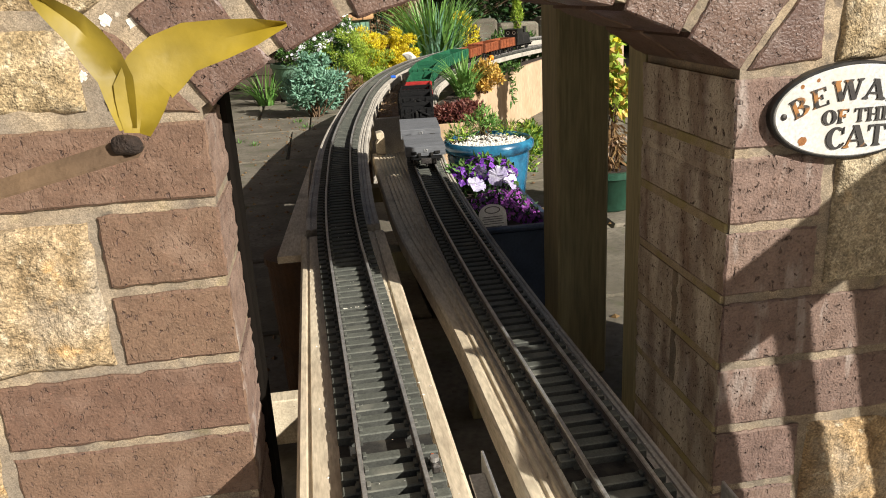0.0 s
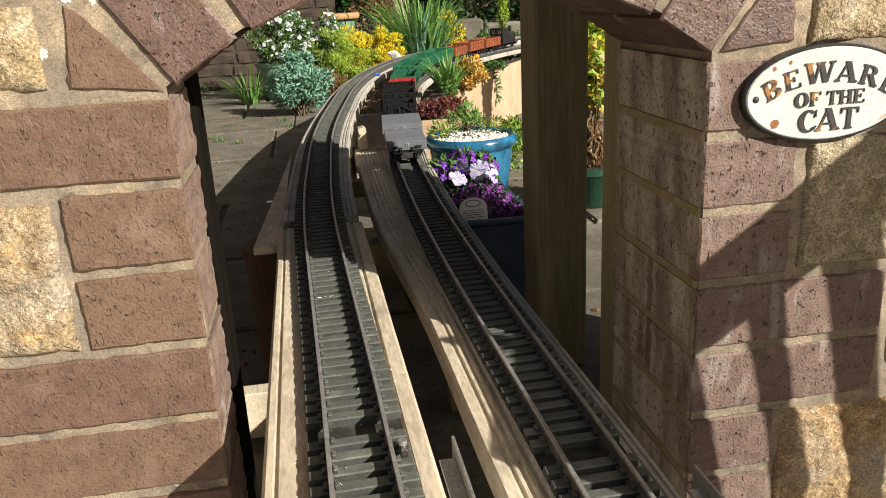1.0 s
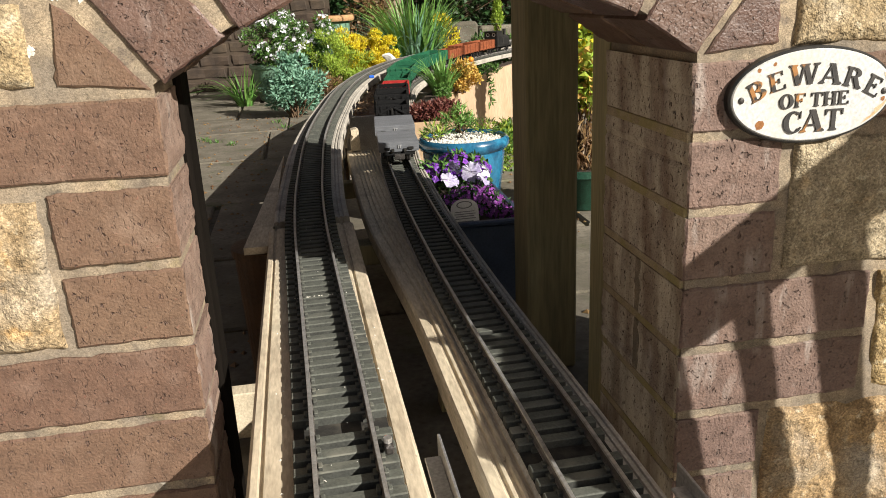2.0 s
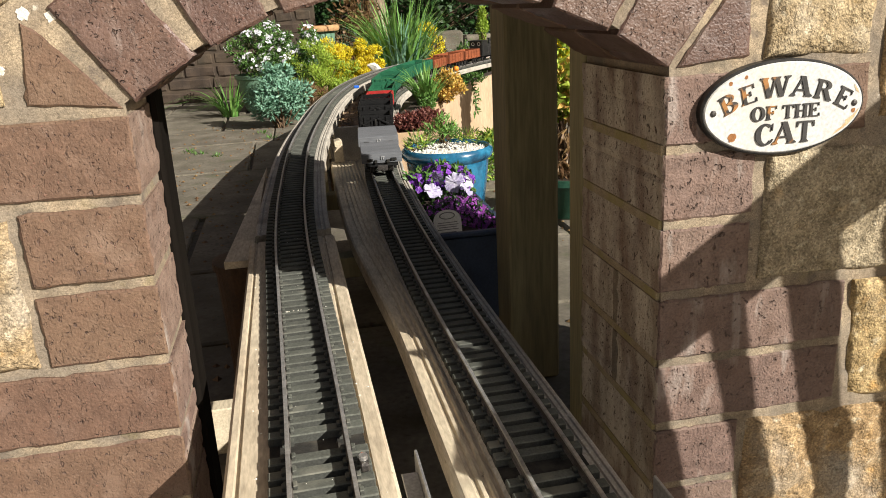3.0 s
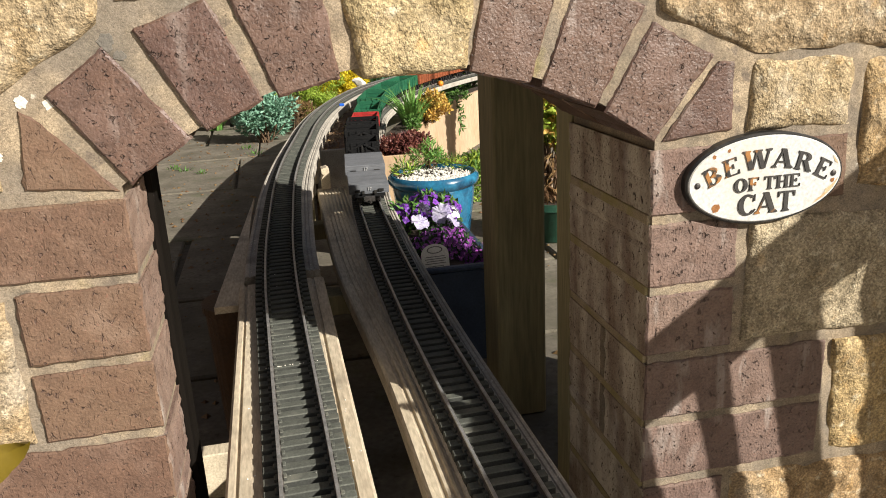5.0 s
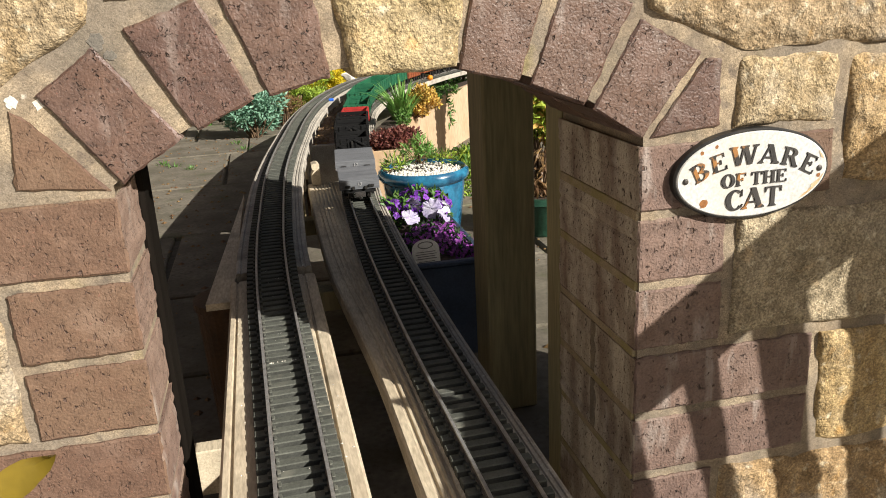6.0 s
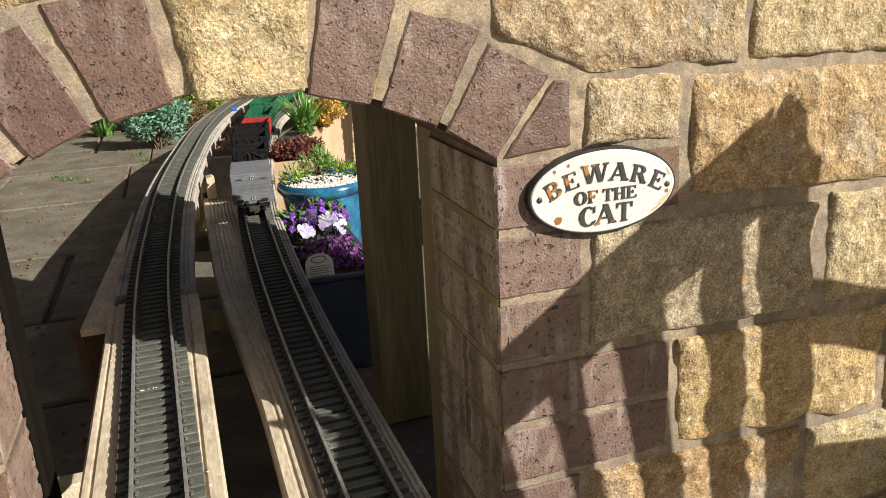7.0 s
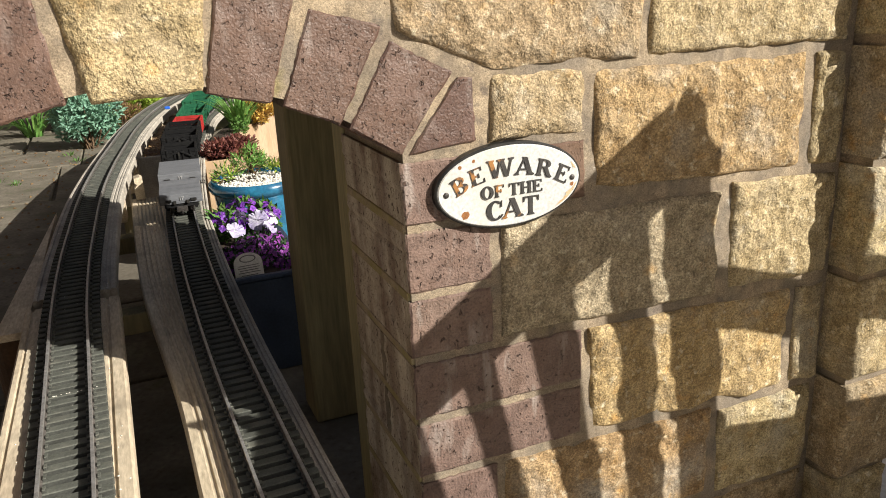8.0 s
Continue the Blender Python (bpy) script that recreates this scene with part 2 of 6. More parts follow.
# Broad dark blotches put dappled shade into the colour of the paving.
patches(M_PAVE, 6.0, 0.50, 0.63, 0.5, (0.095, 0.083, 0.062))
patches(M_PAVE, 38.0, 0.60, 0.70, 0.5, (0.07, 0.06, 0.045))
M_JOINT = mat("joint_sand", (0.13, 0.108, 0.078), (0.08, 0.067, 0.048), 0.95, 40, 300, 0.5)


# ---- building helpers ----
def thing(name, at, label, category, group="", kind=""):
    ob = new(name)
    ob.location = at
    ob.empty_display_size = 0.05
    bpy.context.view_layer.update()
    return tagged(ob, label, category, group, kind)


def part(name, data, material, parent, label=""):
    """Links a bmesh, a mesh or (verts, faces), in world places, as one mesh object under a thing or a part."""
    if isinstance(data, tuple):
        me = bpy.data.meshes.new(name)
        me.from_pydata(data[0], [], data[1])
    elif isinstance(data, bmesh.types.BMesh):
        me = bpy.data.meshes.new(name)
        bmesh.ops.recalc_face_normals(data, faces=data.faces)
        data.to_mesh(me)
        data.free()
    else:
        me = data
    if not me.materials:
        me.materials.append(material)
    ob = new(name, me)
    if parent is not None:
        ob.parent = parent
        chain, m = parent, Matrix()
        while chain is not None:
            m = Matrix.LocRotScale(chain.location, chain.rotation_euler, chain.scale) @ m
            chain = chain.parent
        ob.matrix_parent_inverse = m.inverted()
    if label:
        ob["label"] = label
    return ob


def smooth(ob, angle=40):
    ob.data.shade_smooth()
    ob.data.set_sharp_from_angle(angle=radians(angle))
    return ob


def box(bm, x0, x1, y0, y1, z0, z1, bevel=0.0, m=None):
    """A box with its edges taken off."""
    r = bmesh.ops.create_cube(bm, size=1.0, matrix=Matrix.Translation(((x0 + x1) / 2, (y0 + y1) / 2, (z0 + z1) / 2)) @ Matrix.Diagonal((x1 - x0, y1 - y0, z1 - z0, 1)))
    if bevel:
        es = list({e for v in r["verts"] for e in v.link_edges})
        rb = bmesh.ops.bevel(bm, geom=es, offset=bevel, segments=1, affect="EDGES")
        vs = list({v for f in rb["faces"] for v in f.verts} | {v for v in r["verts"] if v.is_valid})
    else:
        vs = r["verts"]
    if m is not None:
        bmesh.ops.transform(bm, matrix=m, verts=[v for v in vs if v.is_valid])
    return bm


def boxed(*a, **k):
    return box(bmesh.new(), *a, **k)


def lathe(profile, at, n=40, wob=0.0):
    """A turned body from (radius, height) pairs."""
    vs, fs = [], []
    for k, (r, z) in enumerate(profile):
        for i in range(n):
            a = 2 * math.pi * i / n
            vs.append((at[0] + r * math.cos(a), at[1] + r * math.sin(a), at[2] + z))
    for k in range(len(profile) - 1):
        for i in range(n):
            j = (i + 1) % n
            fs.append((k * n + i, k * n + j, (k + 1) * n + j, (k + 1) * n + i))
    fs.append(tuple(range(n))[::-1])
    return vs, fs


def curve_points(pts, step):
    """Even steps along a smooth line through (x, y) places: place and heading."""
    p = [Vector((*a, 0)) for a in pts]
    dense = []
    for i in range(len(p) - 1):
        a, b = p[max(i - 1, 0)], p[i]
        c, d = p[i + 1], p[min(i + 2, len(p) - 1)]
        for k in range(24):
            t = k / 24
            dense.append(0.5 * ((2 * b) + (c - a) * t + (2 * a - 5 * b + 4 * c - d) * t * t + (3 * b - a - 3 * c + d) * t ** 3))
    dense.append(p[-1])
    out, left = [], 0.0
    for a, b in zip(dense, dense[1:]):
        seg = (b - a).length
        while left <= seg and seg > 0:
            q = a.lerp(b, left / seg)
            out.append((q, (b - a).normalized()))
            left += step
        left -= seg
    return out


def sweep(pts, section, step=0.03, caps=True):
    """A section of (across to the right, up) pairs, closed, drawn along a line of (x, y) places."""
    line = curve_points(pts, step)
    vs, fs, n = [], [], len(section)
    for q, d in line:
        right = Vector((d.y, -d.x, 0))
        for u, h in section:
            v = q + right * u
            vs.append((v.x, v.y, h))
    for k in range(len(line) - 1):
        for i in range(n):
            j = (i + 1) % n
            fs.append((k * n + i, (k + 1) * n + i, (k + 1) * n + j, k * n + j))
    if caps:
        fs.append(tuple(range(n)))
        fs.append(tuple((len(line) - 1) * n + i for i in range(n))[::-1])
    return vs, fs


# ---- the ground ----
bm = bmesh.new()
bmesh.ops.create_grid(bm, x_segments=2, y_segments=2, size=60, matrix=Matrix.Translation((0, 20, GROUND - 0.02)))
ground = tagged(part("ground", bm, M_JOINT, None), "dark earth and joint sand under the paving", "ground", kind="structure")
pavement = tagged(thing("pavement", (0, 2.5, GROUND), "weathered buff stone slabs of the garden path", "paving", kind="structure"), kind="structure")


# ---- the arched wall ----
AX, AZ, AR = 0.369, 0.714, 0.373
LEFT, RIGHT, SPRING = 0.133, 0.6, 1.006
WALL_L, WALL_R = -0.55, 1.19


def arch(x):
    return AZ + math.sqrt(max(AR * AR - (x - AX) ** 2, 0.0))


def top(x):
    """The tall wall above the arch."""
    return 2.35


def core(x0, x1, y0, y1, low, high, n):
    vs, fs = [], []
    for i in range(n + 1):
        x = x0 + (x1 - x0) * i / n
        for y in (y0, y1):
            vs += [(x, y, low(x)), (x, y, high(x))]
    for i in range(n):
        a, b = 4 * i, 4 * i + 4
        fs += [(a, b, b + 1, a + 1), (b + 2, a + 2, a + 3, b + 3), (a + 1, b + 1, b + 3, a + 3), (b, a, a + 2, b + 2)]
    fs += [(0, 1, 3, 2), (4 * n, 4 * n + 2, 4 * n + 3, 4 * n + 1)]
    return vs, fs


wall_arch = thing("wall_arch", (AX, 0.1, GROUND), "brown brick and yellow sandstone garden wall with an arched opening", "wall", kind="structure")
REC = 0.0027
base_z = lambda x: GROUND - 0.02
part("mortar", core(WALL_L, LEFT - 0.0022, REC, 0.104, base_z, top, 14), M_MORTAR, wall_arch, "sandy lime mortar joints")
part("mortar", core(LEFT - 0.0022, RIGHT + 0.0032, REC, 0.208, lambda x: arch(min(max(x, LEFT), RIGHT)) + 0.006, top, 26), M_MORTAR, wall_arch)
part("mortar", core(RIGHT + 0.0032, WALL_R, REC, 0.208, base_z, top, 12), M_MORTAR, wall_arch)


def block(quad, y0, y1, rough, bevel, seed, step=0.02, ragged=0.001):
    """A brick or stone: a four-cornered face (x, z), counter-clockwise from low left, uneven, with worn arrises, and its depth behind."""
    q = [Vector(p) for p in quad]
    mid = q.pop(1) if len(q) == 5 else None
    um = (mid - q[0]).length / ((mid - q[0]).length + (q[1] - mid).length) if mid else 0
    w = ((q[1] - q[0]).length + (q[2] - q[3]).length) / 2
    h = ((q[3] - q[0]).length + (q[2] - q[1]).length) / 2
    nu, nv = max(2, min(26, round(w / step))) + 2, max(2, min(16, round(h / step))) + 2
    us = [0, bevel / w] + [bevel / w + (1 - 2 * bevel / w) * i / (nu - 2) for i in range(1, nu - 2)] + [1 - bevel / w, 1]
    vv = [0, bevel / h] + [bevel / h + (1 - 2 * bevel / h) * i / (nv - 2) for i in range(1, nv - 2)] + [1 - bevel / h, 1]
    vs, fs = [], []
    nx = len(us)
    for j, v in enumerate(vv):
        for i, u in enumerate(us):
            low = q[0].lerp(q[1], u)
            if mid:
                low = q[0].lerp(mid, u / um) if u < um else mid.lerp(q[1], (u - um) / (1 - um))
            p = low.lerp(q[3].lerp(q[2], u), v)
            e = Vector((p.x * 19 + seed * 7.1, p.y * 19, seed))
            edge = i in (0, nx - 1) or j in (0, len(vv) - 1)
            jit = Vector((noise.noise(e * 2.3), noise.noise(e * 2.3 + Vector((9, 4, 1)))))
            p = p + jit * (0.0007 + rough * 0.25)
            if edge:
                p = p + Vector((noise.noise(e * 9.0), noise.noise(e * 9.0 + Vector((5, 1, 7))))) * ragged
            y = y0 + (bevel * 0.9 if edge else 0.0)
            y -= rough * (noise.noise(e) * 0.9 + noise.noise(e * 2.7) * 0.55 + 0.35)
            vs.append((p.x, y, p.y))
    nyr = len(vv)
    for j in range(nyr - 1):
        for i in range(nx - 1):
            a = j * nx + i
            fs.append((a, a + 1, a + nx + 1, a + nx))
    ring = [i for i in range(nx)] + [j * nx + nx - 1 for j in range(1, nyr)] + [(nyr - 1) * nx + i for i in range(nx - 2, -1, -1)] + [j * nx for j in range(nyr - 2, 0, -1)]
    base = len(vs)
    for r in ring:
        vs.append((vs[r][0], y1, vs[r][2]))
    for k in range(len(ring)):
        k2 = (k + 1) % len(ring)
        fs.append((ring[k], base + k, base + k2, ring[k2]))
    fs.append(tuple(base + k for k in range(len(ring))))
    return vs, fs


count = 0


def brick(quad, y0=0.0, y1=0.1025, parent=None, m=None, ragged=0.0021):
    global count
    count += 1
    ob = part("brick", block(quad, y0 + 0.001 * math.sin(count * 2.7), y1, 0.0008, 0.0019, count, 0.007, ragged), m or M_BRICK, parent or wall_arch)
    return smooth(ob, 26)


def stone(quad, y0=0.0, y1=0.1, proud=0.007, parent=None, m=None):
    global count
    count += 1
    ob = part("stone", block(quad, y0, y1, proud, 0.005, count, 0.012), m or M_STONE, parent or wall_arch)
    return smooth(ob, 60)


def rect(x0, x1, z0, z1):
    return ((x0, z0), (x1, z0), (x1, z1), (x0, z1))


def lime_bounce(ob, m):
    """The face inside the opening carries a lime crust, made paler to hold bounce light."""
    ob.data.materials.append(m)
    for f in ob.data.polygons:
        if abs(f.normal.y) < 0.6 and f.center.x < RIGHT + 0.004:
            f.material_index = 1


def bloomed_sunlit(ob):
    """The sunlit face inside the opening has a pale bloom, its colour lifted for the sun."""
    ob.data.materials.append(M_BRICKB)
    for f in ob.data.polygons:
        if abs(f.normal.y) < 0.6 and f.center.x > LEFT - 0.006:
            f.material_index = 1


PITCH, JOINT = 0.0733, 0.0095
course = lambda k: (SPRING - 0.002 - PITCH * (k + 1) + JOINT / 2, SPRING - 0.002 - PITCH * k - JOINT / 2)
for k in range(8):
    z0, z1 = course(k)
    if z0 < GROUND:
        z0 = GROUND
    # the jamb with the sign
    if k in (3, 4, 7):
        lime_bounce(brick(rect(RIGHT, 0.808, z0, z1), m=M_BRICKJ, ragged=0.0024), M_BRICKL)
        lime_bounce(brick(rect(RIGHT, 0.70, z0, z1), 0.112, 0.212, m=M_BRICKJ, ragged=0.0024), M_BRICKL)
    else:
        lime_bounce(brick(rect(RIGHT, 0.695, z0, z1), 0.0, 0.212, m=M_BRICKJ, ragged=0.0024), M_BRICKS if k < 3 else M_BRICKL)
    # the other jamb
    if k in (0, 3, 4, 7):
        bloomed_sunlit(brick(rect(-0.078, LEFT, z0, z1)))
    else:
        bloomed_sunlit(brick(rect(0.034, LEFT, z0, z1)))
for k in range(7):
    z0 = course(k)[0]
    part("bed_joint", boxed(RIGHT - 0.0003, RIGHT + 0.012, 0.006, 0.209, z0 - JOINT - 0.0005, z0 + 0.0005, 0.0009), M_MOSSY, wall_arch, "sandy mortar joint tinged with moss")
for k in (3, 4, 7):
    z0, z1 = course(k)
    part("perpend_joint", boxed(RIGHT - 0.0006, RIGHT + 0.012, 0.1005, 0.1135, max(z0, GROUND) + 0.001, z1 - 0.001, 0.0009), M_MORTAR, wall_arch)
brick(((0.700, 0.938), (0.810, 0.937), (0.808, 1.000), (0.699, 0.999)))
brick(((0.058, 1.013), (0.130, 1.006), (0.078, 1.066), (0.066, 1.076)))
brick(((0.609, 1.007), (0.681, 1.013), (0.680, 1.076), (0.664, 1.078)), m=M_BRICKV)
# the ring of the arch
RING = (((0.140, 1.010), (0.191, 1.044), (0.135, 1.119), (0.087, 1.086)), ((0.204, 1.048), (0.253, 1.071), (0.217, 1.152), (0.158, 1.131)), ((0.265, 1.072), (0.316, 1.084), (0.305, 1.178), (0.229, 1.166)),
        ((0.427, 1.082), (0.482, 1.068), (0.514, 1.166), (0.448, 1.180)), ((0.492, 1.065), (0.544, 1.043), (0.590, 1.130), (0.524, 1.148)), ((0.552, 1.039), (0.601, 1.007), (0.659, 1.083), (0.597, 1.116)))
for q in RING:
    brick(q, m=M_BRICKV)
    brick(q, 0.112, 0.212)
stone(((0.334, 1.083), (0.424, 1.085), (0.442, 1.215), (0.310, 1.215)), -0.004, 0.1, 0.008)
brick(((0.333, 1.089), (0.424, 1.089), (0.437, 1.19), (0.323, 1.19)), 0.112, 0.212)
# sandstone to the side of the sign
for q in (((0.697, 1.010), (0.809, 1.009), (0.808, 1.076), (0.699, 1.077)), ((0.823, 0.944), (1.120, 0.932), (1.114, 1.069), (0.821, 1.071)), ((1.134, 0.930), (1.183, 0.929), (1.183, 1.069), (1.131, 1.069)),
          ((0.706, 0.793), (0.999, 0.785), (0.999, 0.917), (0.708, 0.923)), ((1.020, 0.789), (1.183, 0.782), (1.183, 0.917), (1.017, 0.924)), ((0.823, 0.641), (1.124, 0.628), (1.124, 0.769), (0.816, 0.778)),
          ((1.138, 0.630), (1.184, 0.630), (1.184, 0.768), (1.135, 0.768)), ((0.704, 0.496), (1.008, 0.494), (1.004, 0.624), (0.704, 0.631)), ((1.023, 0.490), (1.180, 0.484), (1.180, 0.618), (1.019, 0.616)),
          rect(0.82, 1.0, GROUND, 0.483), rect(1.012, 1.18, GROUND, 0.480), ((0.604, 1.124), (0.694, 1.084), (0.878, 1.081), (0.878, 1.222), (0.585, 1.222)), ((0.889, 1.082), (1.178, 1.081), (1.178, 1.222), (0.887, 1.222))):
    stone(q, m={0.706: M_STONEG, 0.823: M_STONEO, 0.704: M_STONEO}.get(q[0][0]))
# sandstone on the other side
for q in (rect(-0.2, 0.026, 0.79, 0.922), rect(-0.42, -0.21, 0.79, 0.922), rect(-0.2, 0.026, 0.494, 0.63), rect(-0.17, 0.043, 1.013, 1.077), rect(-0.36, -0.09, 0.935, 1.002), rect(-0.36, -0.09, 0.645, 0.778),
          ((-0.16, 1.088), (0.050, 1.087), (0.134, 1.137), (0.147, 1.222), (-0.16, 1.222)), ((0.149, 1.153), (0.206, 1.158), (0.300, 1.200), (0.300, 1.235), (0.150, 1.235)), rect(-0.4, -0.17, 1.088, 1.222), rect(-0.42, -0.18, 1.013, 1.077)):
    stone(q)
# plain courses of stone up to the gable
rng = random.Random(4)
for k in range(7):
    z0 = 1.245 + 0.145 * k
    x = WALL_L + 0.02
    while x < WALL_R - 0.06:
        w = rng.uniform(0.13, 0.3)
        x2 = min(x + w, WALL_R - 0.005)
        if min(top(x), top(x2)) > z0 + 0.136:
            stone(rect(x, x2, z0, z0 + 0.134))
        x = x2 + 0.012

# lichen on the mortar above the arch
lrng = random.Random(9)
for x, z, r, m in ((0.069, 1.082, 0.0052, M_LICHEN), (0.088, 1.079, 0.0046, M_LICHEN), (0.044, 1.040, 0.0042, M_LICHEN), (0.139, 1.124, 0.0068, M_LICHENG), (0.147, 1.112, 0.0048, M_LICHENG)):
    ring = [(x + r * lrng.uniform(0.6, 1.25) * math.cos(6.283 * i / 16), REC - 0.0006, z + r * lrng.uniform(0.6, 1.25) * math.sin(6.283 * i / 16)) for i in range(16)]
    back = [(px + (x - px) * -0.12, REC + 0.0006, pz + (z - pz) * -0.12) for px, _, pz in ring]
    part("lichen", (ring + back, [tuple(range(16))] + [(i, 16 + i, 16 + (i + 1) % 16, (i + 1) % 16) for i in range(16)]), m, wall_arch, "round patch of crusty lichen")

# a pier at the end of the wall
wall_pier = thing("wall_pier", (1.24, 0.1, GROUND), "yellow sandstone pier standing proud of the garden wall", "wall", kind="structure")
PY = -0.05
part("mortar", boxed(WALL_R + 0.004, 1.29, PY + 0.008, 0.2, GROUND - 0.02, 2.35), M_MORTAR, wall_pier)
for k, z0 in enumerate((GROUND, 0.494, 0.642, 0.79, 0.941, 1.088, 1.235, 1.38, 1.525, 1.67, 1.815, 1.96, 2.105)):
    z1 = (0.483, 0.63, 0.779, 0.928, 1.074, 1.222, 1.37, 1.514, 1.659, 1.804, 1.949, 2.094, 2.24)[k]
    stone(rect(WALL_R, 1.288, z0, z1), PY, 0.02, 0.008, wall_pier)

# ---- tracks on their boards ----
LEFT_LINE = ((0.266, -0.62), (0.256, -0.15), (0.253, 0.0), (0.245, 0.3), (0.240, 0.5), (0.240, 0.7), (0.245, 0.9), (0.262, 1.3), (0.293, 1.66), (0.337, 2.03), (0.38, 2.36), (0.447, 2.74), (0.53, 3.09), (0.66, 3.5), (0.79, 3.8), (0.99, 4.15), (1.26, 4.5), (1.62, 4.85), (2.1, 5.15))
RIGHT_LINE = ((0.452, -0.615), (0.450, -0.131), (0.447, 0.05), (0.444, 0.2), (0.4415, 0.35), (0.441, 0.519), (0.443, 0.741), (0.449, 0.964), (0.458, 1.186), (0.476, 1.408), (0.502, 1.686), (0.538, 1.986), (0.580, 2.242), (0.629, 2.542), (0.710, 2.942), (0.860, 3.387), (1.060, 3.809), (1.316, 4.232), (1.638, 4.654), (2.038, 5.032), (2.527, 5.355))
BED, LOW = 0.718, 0.674          # the beds of the two tracks


def grooved(half_l, half_r, topz, thick, grooves, depth=0.0025, wide=0.006):
    """A deck board's section, with grooves along its top."""
    s = [(-half_l + 0.002, topz - thick), (-half_l, topz - thick + 0.002), (-half_l, topz - 0.003), (-half_l + 0.003, topz)]
    for g in grooves:
        s += [(g - wide / 2, topz), (g - wide / 4, topz - depth), (g + wide / 4, topz - depth), (g + wide / 2, topz)]
    s += [(half_r - 0.003, topz), (half_r, topz - 0.003), (half_r, topz - thick + 0.002), (half_r - 0.002, topz - thick)]
    return s


def sleeper_mesh():
    bm = bmesh.new()
    box(bm, -0.041, 0.041, -0.0060, 0.0060, 0.0, 0.0090, 0.0010)
    for s in (-1, 1):
        for o in (-0.0042, 0.0042):
            box(bm, s * 0.0243 + o - 0.0018, s * 0.0243 + o + 0.0018, -0.0035, 0.0035, 0.0075, 0.0125, 0.0006)
    for s in (-1, 1):                      # the web under each rail that ties it to the next
        box(bm, s * 0.0243 - 0.005, s * 0.0243 + 0.005, -0.0104, 0.0104, 0.0, 0.0062)
    me = bpy.data.meshes.new("sleeper")
    bm.to_mesh(me)
    bm.free()
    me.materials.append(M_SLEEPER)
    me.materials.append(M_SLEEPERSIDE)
    for f in me.polygons:                  # sides darker: the shade of the gaps is put into their colour
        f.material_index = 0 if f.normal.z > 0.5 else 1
    return me


SLEEPER = sleeper_mesh()


def segment(line, y0, y1):
    return [(q.x, q.y) for q, d in curve_points(line, 0.06) if y0 <= q.y <= y1]


def railway(line, label, step, BED, gap, joint):
    track = thing("railway_track", (line[2][0], line[2][1], BED), label, "track", "garden railway tracks")
    for side in (-1, 1):
        g = side * 0.0243
        prof = [(g - 0.0024, BED + 0.009), (g - 0.0024, BED + 0.0102), (g - 0.0008, BED + 0.011), (g - 0.0008, BED + 0.0165), (g - 0.0018, BED + 0.0175), (g - 0.0016, BED + 0.020),
                (g + 0.0016, BED + 0.020), (g + 0.0018, BED + 0.0175), (g + 0.0008, BED + 0.0165), (g + 0.0008, BED + 0.011), (g + 0.0024, BED + 0.0102), (g + 0.0024, BED + 0.009)]
        rail = part("rail", sweep(line, prof, 0.03), M_RAIL, track, "tarnished metal rail")
        rail.data.materials.append(M_RAILSIDE)
        for f in rail.data.polygons:       # the running surface is rubbed bright
            f.material_index = 0 if f.center.z > BED + 0.0174 else 1
        q, d = min(curve_points(line, 0.01), key=lambda p: abs(p[0].y - joint))
        bm = boxed(g - 0.0034, g + 0.0034, -0.011, 0.011, BED + 0.0107, BED + 0.0172, 0.0006)
        bmesh.ops.transform(bm, matrix=Matrix.Translation((q.x, q.y, 0)) @ Matrix.Rotation(math.atan2(-d.x, d.y), 4, "Z"), verts=bm.verts)
        part("rail_joiner", bm, M_JOINER, rail, "bright metal rail joiner")
    # Added black strips that paint shade into the gaps between sleepers.
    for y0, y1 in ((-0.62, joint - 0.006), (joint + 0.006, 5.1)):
        part("underlay", sweep(segment(line, y0, y1), [(-0.0402, BED + 0.0002), (-0.0402, BED + 0.0012), (0.0402, BED + 0.0012), (0.0402, BED + 0.0002)], 0.05), M_GAPSHADE, track, "black strip added to deepen the shade between the sleepers")
    r = random.Random(len(label))
    for q, d in curve_points(line, step):
        if abs(q.y - gap) < step / 2:      # one is missing here
            continue
        ob = part("sleeper", SLEEPER, M_SLEEPER, track)
        ob.matrix_basis = Matrix.Translation((q.x, q.y, BED)) @ Matrix.Rotation(math.atan2(-d.x, d.y) + r.uniform(-0.012, 0.012), 4, "Z")
    return track


deck = thing("track_board", (0.245, 0.1, BED - 0.02), "pale weathered grooved deck board under the straight track", "board", "track boards")
part("plank", sweep(((0.252, -0.62), (0.245, 0.0), (0.2425, 0.3), (0.240, 0.618)), grooved(0.068, 0.068, BED, 0.03, (-0.0572, 0.0498), 0.003, 0.005), 0.06), M_WOOD, deck)
deck2 = thing("track_board", (0.28, 1.5, BED - 0.02), "grey curved plywood track bed carried on the trestle", "board", "track boards")
part("plank", sweep([(0.2402, 0.622)] + segment(LEFT_LINE, 0.66, 5.3), grooved(0.062, 0.065, BED, 0.03, (-0.0525, 0.0475, 0.0545), 0.002, 0.004), 0.05), M_PLY, deck2)
deck3 = thing("track_board", (0.41, 0.6, LOW - 0.02), "grey weathered deck board with deep grooves beside the track", "board", "track boards")
